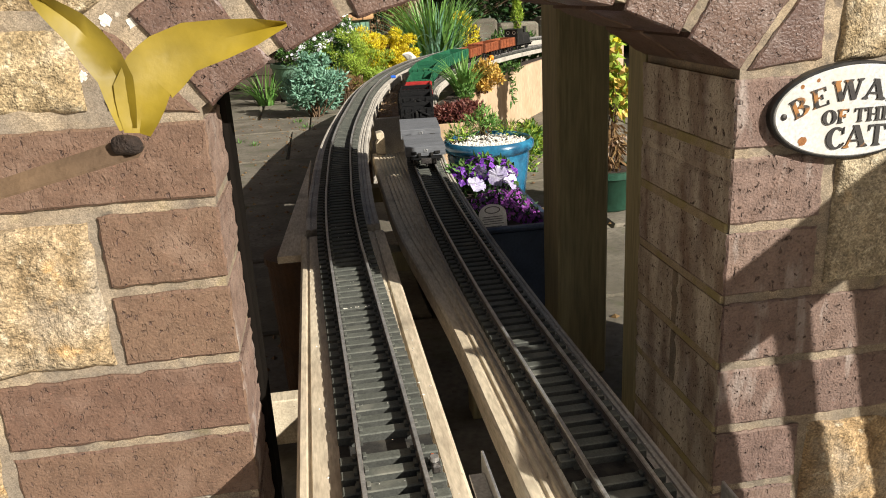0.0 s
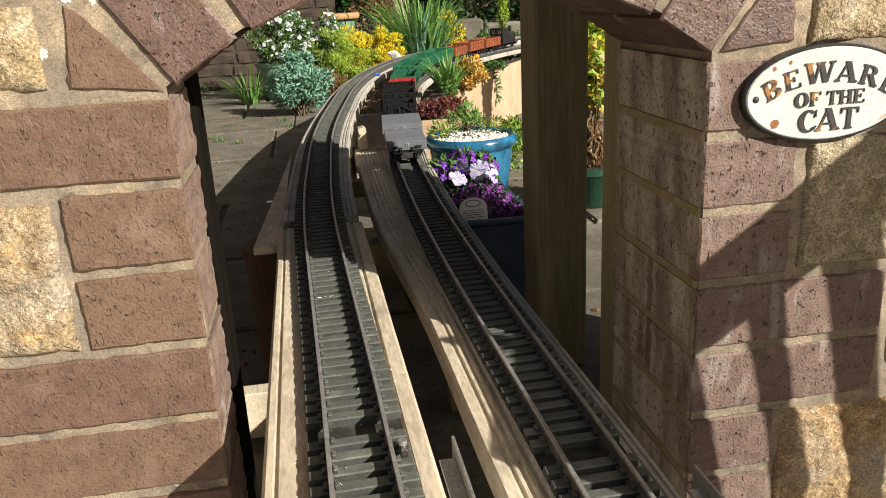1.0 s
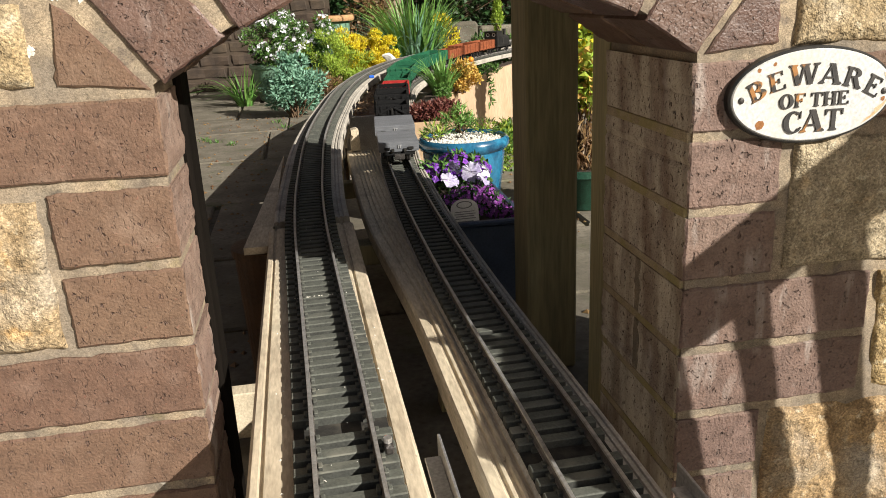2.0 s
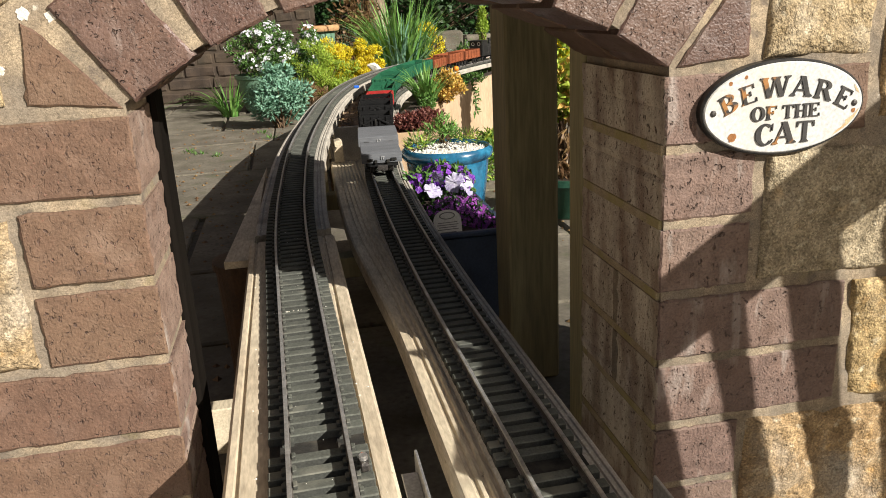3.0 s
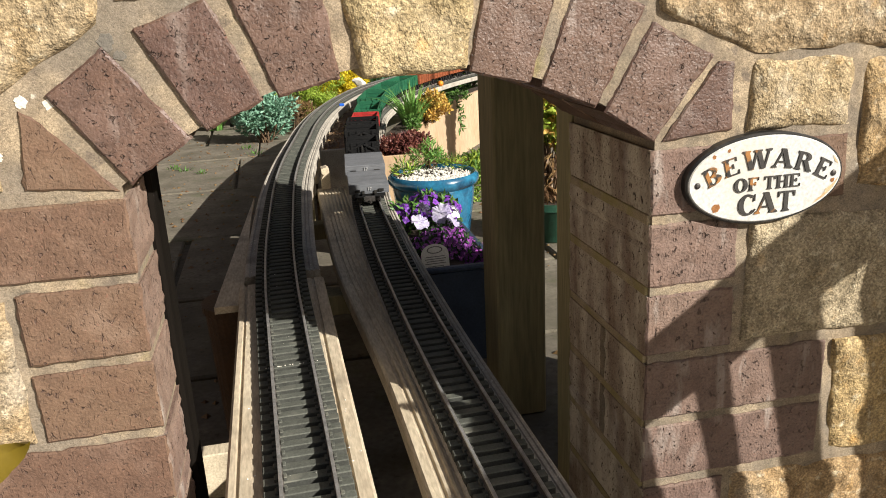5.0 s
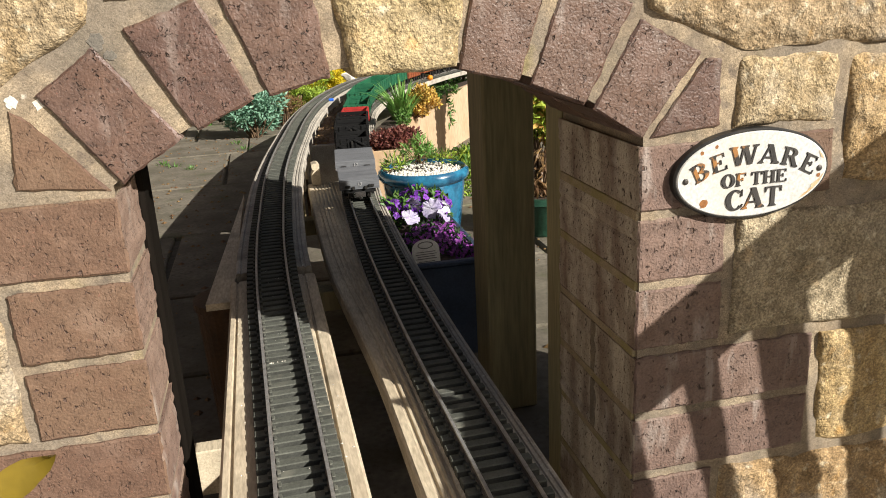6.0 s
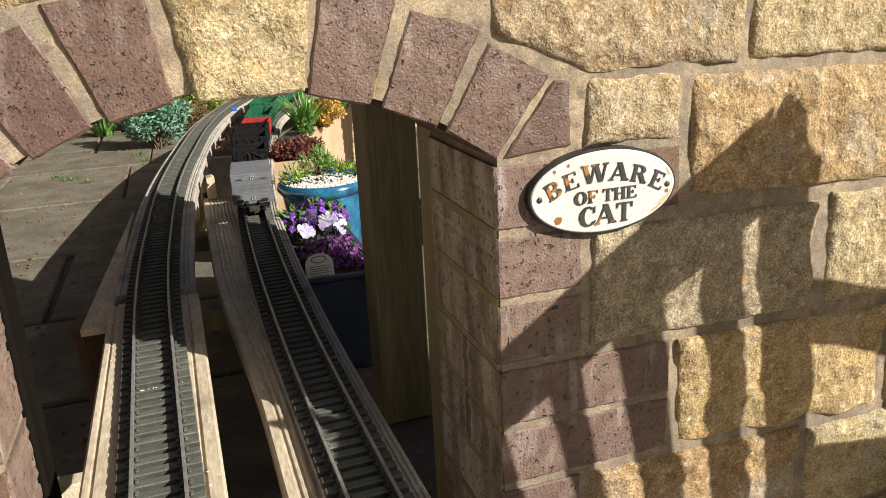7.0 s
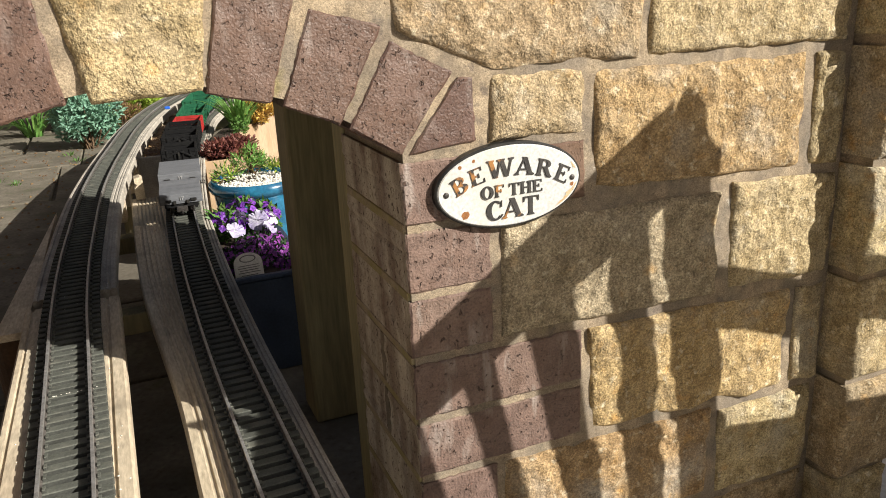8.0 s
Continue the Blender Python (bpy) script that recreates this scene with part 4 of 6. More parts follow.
def slat(name, quad, parent, thick=0.035, y=0.0):
    q = [cast(*p) for p in quad]
    vs = [(x, -BD + y, z) for x, z in q] + [(x, -BD + y - thick, z) for x, z in q]
    bm = bmesh.new()
    v = [bm.verts.new(p) for p in vs]
    for f in ((0, 1, 2, 3), (7, 6, 5, 4), (0, 4, 5, 1), (1, 5, 6, 2), (2, 6, 7, 3), (3, 7, 4, 0)):
        bm.faces.new([v[i] for i in f])
    bmesh.ops.bevel(bm, geom=list(bm.edges), offset=0.003, segments=1, affect="EDGES")
    return part(name, bm, M_POST, parent)


FOOT = GROUND - SUN_Z * BD
balustrade = thing("stair_balustrade", (1.5, -BD, GROUND), "weathered wooden stair balustrade with a pointed newel post", "balustrade")
T = 0.012
slat("handrail", ((0.43, 0.595), (0.935, 0.925), (0.925, 1.035), (0.43, 0.685)), balustrade, T)
slat("cap", ((0.888, 0.95), (0.984, 0.95), (0.966, 1.022), (0.945, 1.047)), balustrade, T, 0.002)
for name, a, b, c, d in (("baluster", 0.550, 0.587, 0.610, 0.642), ("baluster", 0.650, 0.689, 0.710, 0.734), ("baluster", 0.742, 0.80, 0.797, 0.834), ("baluster", 0.850, 0.903, 0.880, 0.930), ("newel_post", 0.929, 1.003, 0.960, 1.03)):
    top_z = 0.97 if name == "newel_post" else 0.905 if a > 0.84 else 0.88 if a > 0.7 else 0.82
    ex = lambda p, q, z: p + (q - p) * (0.8 - z) / 0.25
    slat(name, ((ex(a, c, FOOT), FOOT), (ex(b, d, FOOT), FOOT), (ex(b, d, top_z), top_z), (ex(a, c, top_z), top_z)), balustrade, T, 0.002)
slat("rail", ((1.0, 0.748), (1.6, 0.56), (1.6, 0.64), (0.985, 0.834)), balustrade, T)
slat("bottom_rail", ((1.03, FOOT), (1.6, FOOT), (1.6, 0.515), (1.03, 0.592)), balustrade, T)
slat("side_board", ((0.315, FOOT), (0.602, FOOT), (0.602, 0.803), (0.315, 0.625)), balustrade, T, 0.002)

# ---- garden trough with flowers ----


def leaves(n, blobs, length, width, seed, up=0.5, out=0.7, inner=0.45, curl=0.35):
    """Many small bent leaves over a set of (centre, radii) clumps."""
    r = random.Random(seed)
    vs, fs = [], []
    for _ in range(n):
        c, rad = blobs[r.randrange(len(blobs))]
        d = Vector((r.gauss(0, 1), r.gauss(0, 1), r.gauss(0, 1))).normalized()
        s = inner + (1 - inner) * r.random() ** 0.6
        p = Vector(c) + Vector((d.x * rad[0], d.y * rad[1], d.z * rad[2])) * s
        g = (d * out + Vector((0, 0, up)) + Vector((r.gauss(0, 0.5), r.gauss(0, 0.5), r.gauss(0, 0.4)))).normalized()
        side = g.cross(Vector((r.gauss(0, 1), r.gauss(0, 1), r.gauss(0, 1)))).normalized()
        nor = side.cross(g)
        L, W = length * r.uniform(0.6, 1.25), width * r.uniform(0.7, 1.2)
        k = len(vs)
        mid = p + g * L * 0.5 + nor * L * 0.08
        tip = p + g * L - nor * L * curl * r.uniform(0.2, 1.0)
        vs += [tuple(p - side * W * 0.2), tuple(p + side * W * 0.2), tuple(mid + side * W * 0.5), tuple(mid - side * W * 0.5), tuple(tip)]
        fs += [(k, k + 1, k + 2, k + 3), (k + 3, k + 2, k + 4)]
    return vs, fs


def lumps(c, r, n, size, seed):
    """Small clumps scattered through an ellipsoid, for an uneven outline."""
    q = random.Random(seed)
    out = []
    for _ in range(n):
        d = Vector((q.gauss(0, 1), q.gauss(0, 1), q.gauss(0, 1))).normalized() * q.random() ** 0.4
        s = size * q.uniform(0.55, 1.3)
        out.append(((c[0] + d.x * r[0], c[1] + d.y * r[1], c[2] + d.z * r[2]), (s, s, s * 0.9)))
    return out


def blossoms(n, blobs, size, seed, petals=4):
    """Small open flowers facing outwards from clumps."""
    r = random.Random(seed)
    vs, fs = [], []
    for _ in range(n):
        c, rad = blobs[r.randrange(len(blobs))]
        d = Vector((r.gauss(0, 1), r.gauss(-0.4, 0.8), abs(r.gauss(0.3, 0.8)))).normalized()
        p = Vector(c) + Vector((d.x * rad[0], d.y * rad[1], d.z * rad[2])) * r.uniform(0.88, 1.12)
        g = (d + Vector((r.gauss(0, 0.3), r.gauss(0, 0.3), r.gauss(0.2, 0.3)))).normalized()
        e1 = g.orthogonal().normalized()
        e2 = g.cross(e1)
        s, a0 = size * r.uniform(0.7, 1.2), r.random() * 6
        for q in range(petals):
            a = a0 + 6.283 * q / petals
            u, w = e1 * math.cos(a) + e2 * math.sin(a), -e1 * math.sin(a) + e2 * math.cos(a)
            k = len(vs)
            vs += [tuple(p), tuple(p + u * s * 0.3 + w * s * 0.27 + g * s * 0.08), tuple(p + u * s * 0.55), tuple(p + u * s * 0.3 - w * s * 0.27 + g * s * 0.08)]
            fs += [(k, k + 1, k + 2, k + 3)]
    return vs, fs


def blades(n, base, spread, height, width, seed, lean=0.5, flop=0.6):
    """Long strap leaves that rise from a clump and bend over."""
    r = random.Random(seed)
    vs, fs = [], []
    for _ in range(n):
        a = r.random() * 6.283
        p = Vector(base) + Vector((math.cos(a), math.sin(a), 0)) * spread * math.sqrt(r.random())
        h, l = height * r.uniform(0.6, 1.1), lean * r.uniform(0.1, 1.0)
        dirv = Vector((math.cos(a + r.gauss(0, 0.4)), math.sin(a + r.gauss(0, 0.4)), 0))
        side = Vector((-dirv.y, dirv.x, 0))
        k, seg = len(vs), 6
        for i in range(seg + 1):
            t = i / seg
            c = p + dirv * h * l * (t * 0.5 + t * t * 0.9) + Vector((0, 0, h * (t - flop * l * t * t * t * 0.7)))
            w = width * (1 - t ** 2.2) * 0.5 + 0.0004
            vs += [tuple(c - side * w), tuple(c + side * w)]
        for i in range(seg):
            fs.append((k + 2 * i, k + 2 * i + 1, k + 2 * i + 3, k + 2 * i + 2))
    return vs, fs


def stems(n, base, blobs, seed, thick=0.003):
    """Thin woody stems from a base into the clumps."""
    r = random.Random(seed)
    vs, fs = [], []
    for _ in range(n):
        c, rad = blobs[r.randrange(len(blobs))]
        end = Vector(c) + Vector((r.uniform(-1, 1) * rad[0], r.uniform(-1, 1) * rad[1], r.uniform(-0.3, 0.8) * rad[2])) * 0.8
        a = Vector(base) + Vector((r.gauss(0, thick * 3), r.gauss(0, thick * 3), 0))
        mid = a.lerp(end, 0.5) + Vector((r.gauss(0, 0.01), r.gauss(0, 0.01), 0.01))
        k = len(vs)
        for q, w in ((a, thick), (mid, thick * 0.7), (end, thick * 0.3)):
            for i in range(4):
                t = 6.283 * i / 4
                vs.append((q.x + w * math.cos(t), q.y + w * math.sin(t), q.z))
        for s in range(2):
            for i in range(4):
                j = (i + 1) % 4
                fs.append((k + 4 * s + i, k + 4 * s + j, k + 4 * s + 4 + j, k + 4 * s + 4 + i))
    return vs, fs


trough = thing("flower_trough", (0.575, 1.02, GROUND), "dark blue rectangular trough standing on the paving", "planter")
TZ = 0.622
bm = bmesh.new()
X0, X1, Y0, Y1 = 0.488, 0.668, 0.80, 1.27
box(bm, X0, X1, Y0, Y0 + 0.008, GROUND, TZ, 0.002)
box(bm, X0, X1, Y1 - 0.008, Y1, GROUND, TZ, 0.002)
box(bm, X0, X0 + 0.008, Y0 + 0.009, Y1 - 0.009, GROUND, TZ, 0.002)
box(bm, X1 - 0.008, X1, Y0 + 0.009, Y1 - 0.009, GROUND, TZ, 0.002)
part("body", bm, M_BLUETUB, trough)
bm = bmesh.new()
box(bm, X0 - 0.006, X1 + 0.006, Y0 - 0.006, Y0 + 0.01, TZ + 0.001, TZ + 0.012, 0.003)
box(bm, X0 - 0.006, X1 + 0.006, Y1 - 0.01, Y1 + 0.006, TZ + 0.001, TZ + 0.012, 0.003)
box(bm, X0 - 0.006, X0 + 0.01, Y0 + 0.011, Y1 - 0.011, TZ + 0.001, TZ + 0.012, 0.003)
box(bm, X1 - 0.01, X1 + 0.006, Y0 + 0.011, Y1 - 0.011, TZ + 0.001, TZ + 0.012, 0.003)
part("rim", bm, M_BLUETUB, trough)
part("soil", boxed(X0 + 0.009, X1 - 0.009, Y0 + 0.009, Y1 - 0.009, TZ - 0.06, TZ - 0.012), M_SOIL, trough)

aub = thing("aubrieta_plant", (0.58, 0.95, TZ - 0.012), "low mound of magenta rockery flowers in the trough", "plant", "trough flowers")
blobs = [((0.54, 0.95, 0.615), (0.04, 0.07, 0.035)), ((0.595, 0.98, 0.62), (0.06, 0.09, 0.04)), ((0.645, 0.97, 0.61), (0.035, 0.11, 0.03)), ((0.62, 1.05, 0.62), (0.04, 0.06, 0.035))]
part("foliage", leaves(1500, blobs, 0.014, 0.006, 21, 0.6), M_LEAFD, aub)
part("blossom", blossoms(640, blobs, 0.0100, 22), M_MAGENTA, aub, "magenta flowers")
vio = thing("violet_plant", (0.58, 1.17, TZ - 0.012), "taller violet flowers at the back of the trough", "plant", "trough flowers")
blobs = [((0.545, 1.17, 0.645), (0.045, 0.05, 0.04)), ((0.60, 1.19, 0.655), (0.045, 0.05, 0.045)), ((0.645, 1.18, 0.645), (0.035, 0.05, 0.04))]
part("foliage", leaves(700, blobs, 0.02, 0.009, 23, 0.6), M_LEAF, vio)
part("blossom", blossoms(270, blobs, 0.0155, 24), M_PURPLE, vio, "violet flowers")
part("blossom", blossoms(40, [((0.63, 1.1, 0.655), (0.03, 0.03, 0.03))], 0.013, 25), M_WHITEPETAL, vio, "small white flowers")
for k, (cx, cy, cz, s, turn, nod) in enumerate(((0.556, 1.05, 0.664, 0.021, 0.4, 0.7), (0.612, 1.07, 0.675, 0.023, -0.5, 1.1), (0.632, 1.04, 0.662, 0.018, 1.2, 0.9), (0.578, 1.10, 0.682, 0.017, 2.2, 1.2))):
    pansy = thing("pansy_flower", (cx, cy, TZ - 0.012), "large white pansy bloom on its stem", "flower", "white pansies")
    face = Matrix.Translation((cx, cy, cz)) @ Matrix.Rotation(turn, 4, "Z") @ Matrix.Rotation(nod - 0.2, 4, "X")
    vs, fs = [], []
    for q, (a, ln, wd) in enumerate(((-1.57, 1.15, 1.25), (0.2, 0.95, 0.9), (2.95, 0.95, 0.9), (1.0, 1.05, 1.0), (2.1, 1.05, 1.0))):
        u, w = Vector((math.cos(a), math.sin(a), 0)), Vector((-math.sin(a), math.cos(a), 0))
        for ring in range(4):
            for i in range(7):
                t = (-1 + i / 3) * 0.95
                r = ring / 3 * ln * (1 - 0.10 * abs(t) ** 3)
                cup = 0.22 * (ring / 3) ** 2 * math.cos(i * 2.2 + q * 1.7 + k) + 0.05 * q
                vs.append(tuple(face @ (((u * math.cos(t * wd) + w * math.sin(t * wd)) * r + Vector((0, 0, cup))) * s)))
        b0 = q * 28
        fs += [(b0 + 7 * ring + i, b0 + 7 * ring + i + 1, b0 + 7 * ring + i + 8, b0 + 7 * ring + i + 7) for ring in range(3) for i in range(6)]
    smooth(part("petals", (vs, fs), M_PANSY, pansy), 60)
    part("stem", stems(1, (cx, cy + 0.01, TZ - 0.012), [((cx, cy + 0.004, cz), (0.001, 0.001, 0.001))], k, 0.0018), M_LEAF, pansy, "green stem")

tag = thing("plant_label", (0.549, 0.838, TZ - 0.012), "white plastic plant label with grey print stuck in the trough", "label")
pts = [(-0.026, 0.0), (0.026, 0.0), (0.026, 0.036)] + [(0.026 * math.cos(a), 0.036 + 0.018 * math.sin(a)) for a in [math.pi * i / 12 for i in range(1, 12)]] + [(-0.026, 0.036)]
TM = pose(0.549, 0.836, TZ - 0.014, 78, 0, 3) @ Matrix.Diagonal((1.12, 1.18, 1, 1))
n = len(pts)
vs = [tuple(TM @ Vector((p[0], p[1], 0.0006))) for p in pts] + [tuple(TM @ Vector((p[0], p[1], -0.0006))) for p in pts]
part("card", (vs, [tuple(range(n)), tuple(range(n, 2 * n))[::-1]] + [(i, n + i, n + (i + 1) % n, (i + 1) % n) for i in range(n)]), M_LABEL, tag)
for k, (w, z, h) in enumerate(((0.036, 0.031, 0.0012), (0.04, 0.027, 0.0012), (0.034, 0.023, 0.0012), (0.04, 0.019, 0.0012), (0.03, 0.014, 0.0012), (0.038, 0.01, 0.0012))):
    part("print_bar", ([tuple(TM @ Vector(p)) for p in ((-w / 2, z, 0.0011), (w / 2, z, 0.0011), (w / 2, z + h, 0.0011), (-w / 2, z + h, 0.0011))], [(0, 1, 2, 3)]), M_GREY, tag)
ring = [(0.015 * math.cos(6.283 * i / 20), 0.0435 + 0.0065 * math.sin(6.283 * i / 20)) for i in range(20)]
inner = [(p[0] * 0.85, 0.0435 + (p[1] - 0.0435) * 0.75) for p in ring]
vs = [tuple(TM @ Vector((*p, 0.0011))) for p in ring + inner]
part("print_oval", (vs, [(i, (i + 1) % 20, 20 + (i + 1) % 20, 20 + i) for i in range(20)]), M_GREY, tag)

# ---- blue glazed pot ----
PX, PYY = 0.683, 1.515
pot = thing("glazed_pot", (PX, PYY, GROUND), "large blue glazed plant pot with a rolled rim", "pot")
prof = [(0.07, 0.0), (0.085, 0.01), (0.1, 0.08), (0.112, 0.16), (0.118, 0.215), (0.116, 0.224), (0.126, 0.23), (0.132, 0.24), (0.131, 0.254), (0.122, 0.262), (0.113, 0.258), (0.11, 0.24), (0.108, 0.21)]
pot_body = smooth(part("body", lathe(prof, (PX, PYY, GROUND), 48), M_BLUEGLAZE, pot), 60)
part("soil", lathe([(0.001, 0.252), (0.109, 0.248), (0.109, 0.23)][::-1], (PX, PYY, GROUND), 32), M_SOIL, pot)
lug = [(0.118 + 0.03 * math.sin(t), 0.03 * (1 - math.cos(t)) - 0.02) for t in (0.0, 0.5, 1.0, 1.6, 2.2, 2.7, 3.14)]
vs, fs = [], []
for k, (r, h) in enumerate(lug):
    for i in range(8):
        a = 6.283 * i / 8
        vs.append((PX + (r + 0.008 * math.cos(a)) * 0.94, PYY - r * 0.34 + 0.011 * math.sin(a), GROUND + 0.225 + h + 0.006 * math.cos(a)))
for k in range(len(lug) - 1):
    for i in range(8):
        j = (i + 1) % 8
        fs.append((8 * k + i, 8 * k + j, 8 * k + 8 + j, 8 * k + 8 + i))
smooth(part("lug", (vs, fs), M_BLUEGLAZE, pot_body, "dark glazed lug handle"), 60)
grng = random.Random(3)
vs, fs = [], []
for _ in range(1000):
    a, rr = grng.random() * 6.283, 0.107 * math.sqrt(grng.random())
    if grng.random() < 0.55:
        a, rr = grng.uniform(3.4, 6.0), grng.uniform(0.05, 0.107)
    c = Vector((PX + rr * math.cos(a), PYY + rr * math.sin(a), GROUND + 0.2505 + grng.uniform(0, 0.007)))
    s = grng.uniform(0.0028, 0.0055)
    k = len(vs)
    for d in ((1, 0, 0), (0, 1, 0), (-1, 0, 0), (0, -1, 0), (0, 0, 0.8), (0, 0, -0.8)):
        vs.append(tuple(c + Vector(d) * s * grng.uniform(0.7, 1.2)))
    fs += [(k + a2, k + (a2 + 1) % 4, k + 4) for a2 in range(4)] + [(k + (a2 + 1) % 4, k + a2, k + 5) for a2 in range(4)]
gravel = part("gravel", (vs, fs), M_GRAVEL, pot, "white gravel mulch")
gravel["kind"] = "stuff"
pz = GROUND + 0.252


def plant(name, base, label, parts, category="plant", group=""):
    p = thing(name, base, label, category, group)
    for pname, data, m, lab in parts:
        part(pname, data, m, p, lab)
    return p


bl = [((0.615, 1.575, 0.695), (0.045, 0.03, 0.022)), ((0.69, 1.60, 0.70), (0.06, 0.03, 0.026)), ((0.76, 1.575, 0.69), (0.035, 0.04, 0.02)), ((0.60, 1.53, 0.688), (0.028, 0.025, 0.016))]
plant("saxifrage_plant", (PX, PYY, pz), "fresh green rockery plant spilling over white gravel", (("foliage", leaves(190, bl, 0.024, 0.0036, 31, 0.6), M_LEAF, ""), ("foliage", leaves(150, bl, 0.022, 0.004, 35, 0.7), M_LIME, "lime green leaves"), ("foliage", leaves(60, bl, 0.022, 0.004, 36, 0.5), M_DRY, "dry brown leaves")), group="pot plants")
bl = [((0.695, 1.60, 0.728), (0.020, 0.024, 0.028)), ((0.665, 1.59, 0.71), (0.026, 0.026, 0.02)), ((0.71, 1.60, 0.71), (0.022, 0.026, 0.018))]
plant("sedum_plant", (0.685, 1.60, pz), "fresh green spiky sedum in the pot", (("foliage", leaves(230, bl, 0.028, 0.0042, 32, 0.8), M_LILY, ""), ("stems", stems(8, (0.685, 1.60, pz), bl, 2), M_STEM, "")), group="pot plants")

# ---- raised bed beside the second track ----
bed = thing("raised_bed", (1.0, 3.0, GROUND), "raised planting bed faced with tan timber panels along the track", "raised bed")
part("panel", sweep([(0.735, 2.2), (0.82, 2.44), (0.93, 2.70), (1.07, 3.0), (1.27, 3.36), (1.5, 3.71), (1.8, 4.06), (2.2, 4.36)], [(0.0, GROUND), (0.014, GROUND), (0.014, 0.70), (0.0, 0.70)], 0.06), M_CREAM, bed, "tan timber facing panel")
part("soil", sweep([(0.735, 2.2), (0.82, 2.44), (0.93, 2.70), (1.07, 3.0), (1.27, 3.36), (1.5, 3.71), (1.8, 4.06), (2.2, 4.36)], [(-0.09, GROUND), (-0.004, GROUND), (-0.004, 0.692), (-0.09, 0.692)], 0.06), M_SOIL, bed)
planter = thing("wooden_planter", (0.68, 1.98, GROUND), "small tan wooden planter box beside the track", "planter")
for x0, x1, y0, y1 in ((0.585, 0.77, 1.90, 1.912), (0.585, 0.77, 2.06, 2.072), (0.585, 0.597, 1.913, 2.059), (0.758, 0.77, 1.913, 2.059)):
    part("board", boxed(x0, x1, y0, y1, GROUND, 0.668, 0.002), M_CREAM, planter)
part("soil", boxed(0.598, 0.757, 1.913, 2.059, 0.6, 0.655), M_SOIL, planter)
bl = lumps((0.677, 1.975, 0.69), (0.082, 0.065, 0.03), 40, 0.022, 5)
plant("red_sedum", (0.68, 1.98, 0.655), "dense dark red sedum filling the planter", (("foliage", leaves(2600, bl, 0.017, 0.007, 41, 0.4), M_REDLEAF, ""),), group="bed plants")
plant("strap_leaf_plant", (0.785, 2.42, 0.695), "clump of bright green strap leaves beside the track", (("leaves", blades(130, (0.785, 2.42, 0.68), 0.03, 0.19, 0.009, 42, 0.75, 0.8), M_LILY, ""),), group="bed plants")
bl = lumps((0.865, 2.42, 0.757), (0.06, 0.05, 0.06), 26, 0.022, 4)
plant("orange_shrub", (0.86, 2.44, 0.695), "small golden orange shrub on the raised bed", (("foliage", leaves(2400, bl, 0.018, 0.0075, 43, 0.5), M_ORANGELEAF, ""), ("stems", stems(12, (0.86, 2.44, 0.69), bl, 3), M_STEM, "")), group="bed plants")
bl = [((0.84, 1.95, 0.565), (0.05, 0.06, 0.06)), ((0.91, 2.0, 0.53), (0.06, 0.06, 0.08)), ((0.95, 2.05, 0.565), (0.04, 0.05, 0.06)), ((0.8, 2.05, 0.53), (0.05, 0.05, 0.08))]
plant("lime_groundcover", (0.88, 2.0, GROUND), "lime green leafy groundcover by the pot", (("foliage", leaves(1100, bl, 0.03, 0.007, 44, 0.7), M_LIME, ""), ("foliage", leaves(500, bl, 0.03, 0.012, 45, 0.5), M_LEAF, "")), group="bed plants")
bl = [((1.10, 3.06, 0.66), (0.03, 0.03, 0.06)), ((1.13, 3.08, 0.6), (0.02, 0.02, 0.07))]
plant("trailing_plant", (1.08, 3.06, 0.695), "little green plant trailing down the panel", (("foliage", leaves(120, bl, 0.026, 0.010, 46, -0.2), M_LEAF, ""),), group="bed plants")
bl = [((1.0, 2.86, 0.71), (0.05, 0.05, 0.02)), ((1.14, 3.1, 0.715), (0.05, 0.06, 0.02)), ((0.76, 2.28, 0.715), (0.03, 0.05, 0.03))]
plant("creeping_plant", (1.0, 2.9, 0.695), "low creeping green plant along the bed top", (("foliage", leaves(700, bl, 0.018, 0.007, 47, 0.6), M_LEAF, ""),), group="bed plants")

# ---- far border ----
bl = lumps((0.18, 4.92, 0.83), (0.33, 0.2, 0.19), 64, 0.055, 3)
p = plant("daisy_bush", (0.12, 4.95, 0.66), "white-flowered bush spilling from a green pot", (("foliage", leaves(7600, bl, 0.028, 0.008, 51, 0.5), M_LEAF, ""), ("blossom", blossoms(520, bl, 0.027, 52, 5), M_WHITEPETAL, "white flowers"), ("stems", stems(14, (0.12, 4.95, 0.64), bl, 5, 0.005), M_STEM, "")), group="border plants")
gp = thing("green_pot", (0.06, 4.98, GROUND), "pale green glazed pot on the paving", "pot", "green pots")
smooth(part("body", lathe([(0.11, 0), (0.12, 0.01), (0.15, 0.12), (0.165, 0.22), (0.175, 0.225), (0.175, 0.25), (0.155, 0.25), (0.15, 0.23)], (0.06, 4.98, GROUND), 32), M_POTGREEN, gp), 50)
part("soil", lathe([(0.148, 0.2), (0.148, 0.23), (0.001, 0.235)], (0.06, 4.98, GROUND), 24), M_SOIL, gp)
bl = lumps((0.18, 4.05, 0.58), (0.17, 0.13, 0.16), 26, 0.05, 1)
plant("silver_shrub", (0.18, 4.05, GROUND), "silver-green leafy shrub at the edge of the paving", (("foliage", leaves(3600, bl, 0.035, 0.012, 53, 0.4), M_SILVER, ""), ("stems", stems(16, (0.18, 4.05, GROUND), bl, 6, 0.005), M_STEM, "")), group="border plants")
bl = lumps((0.45, 4.46, 0.68), (0.23, 0.14, 0.22), 60, 0.042, 2)
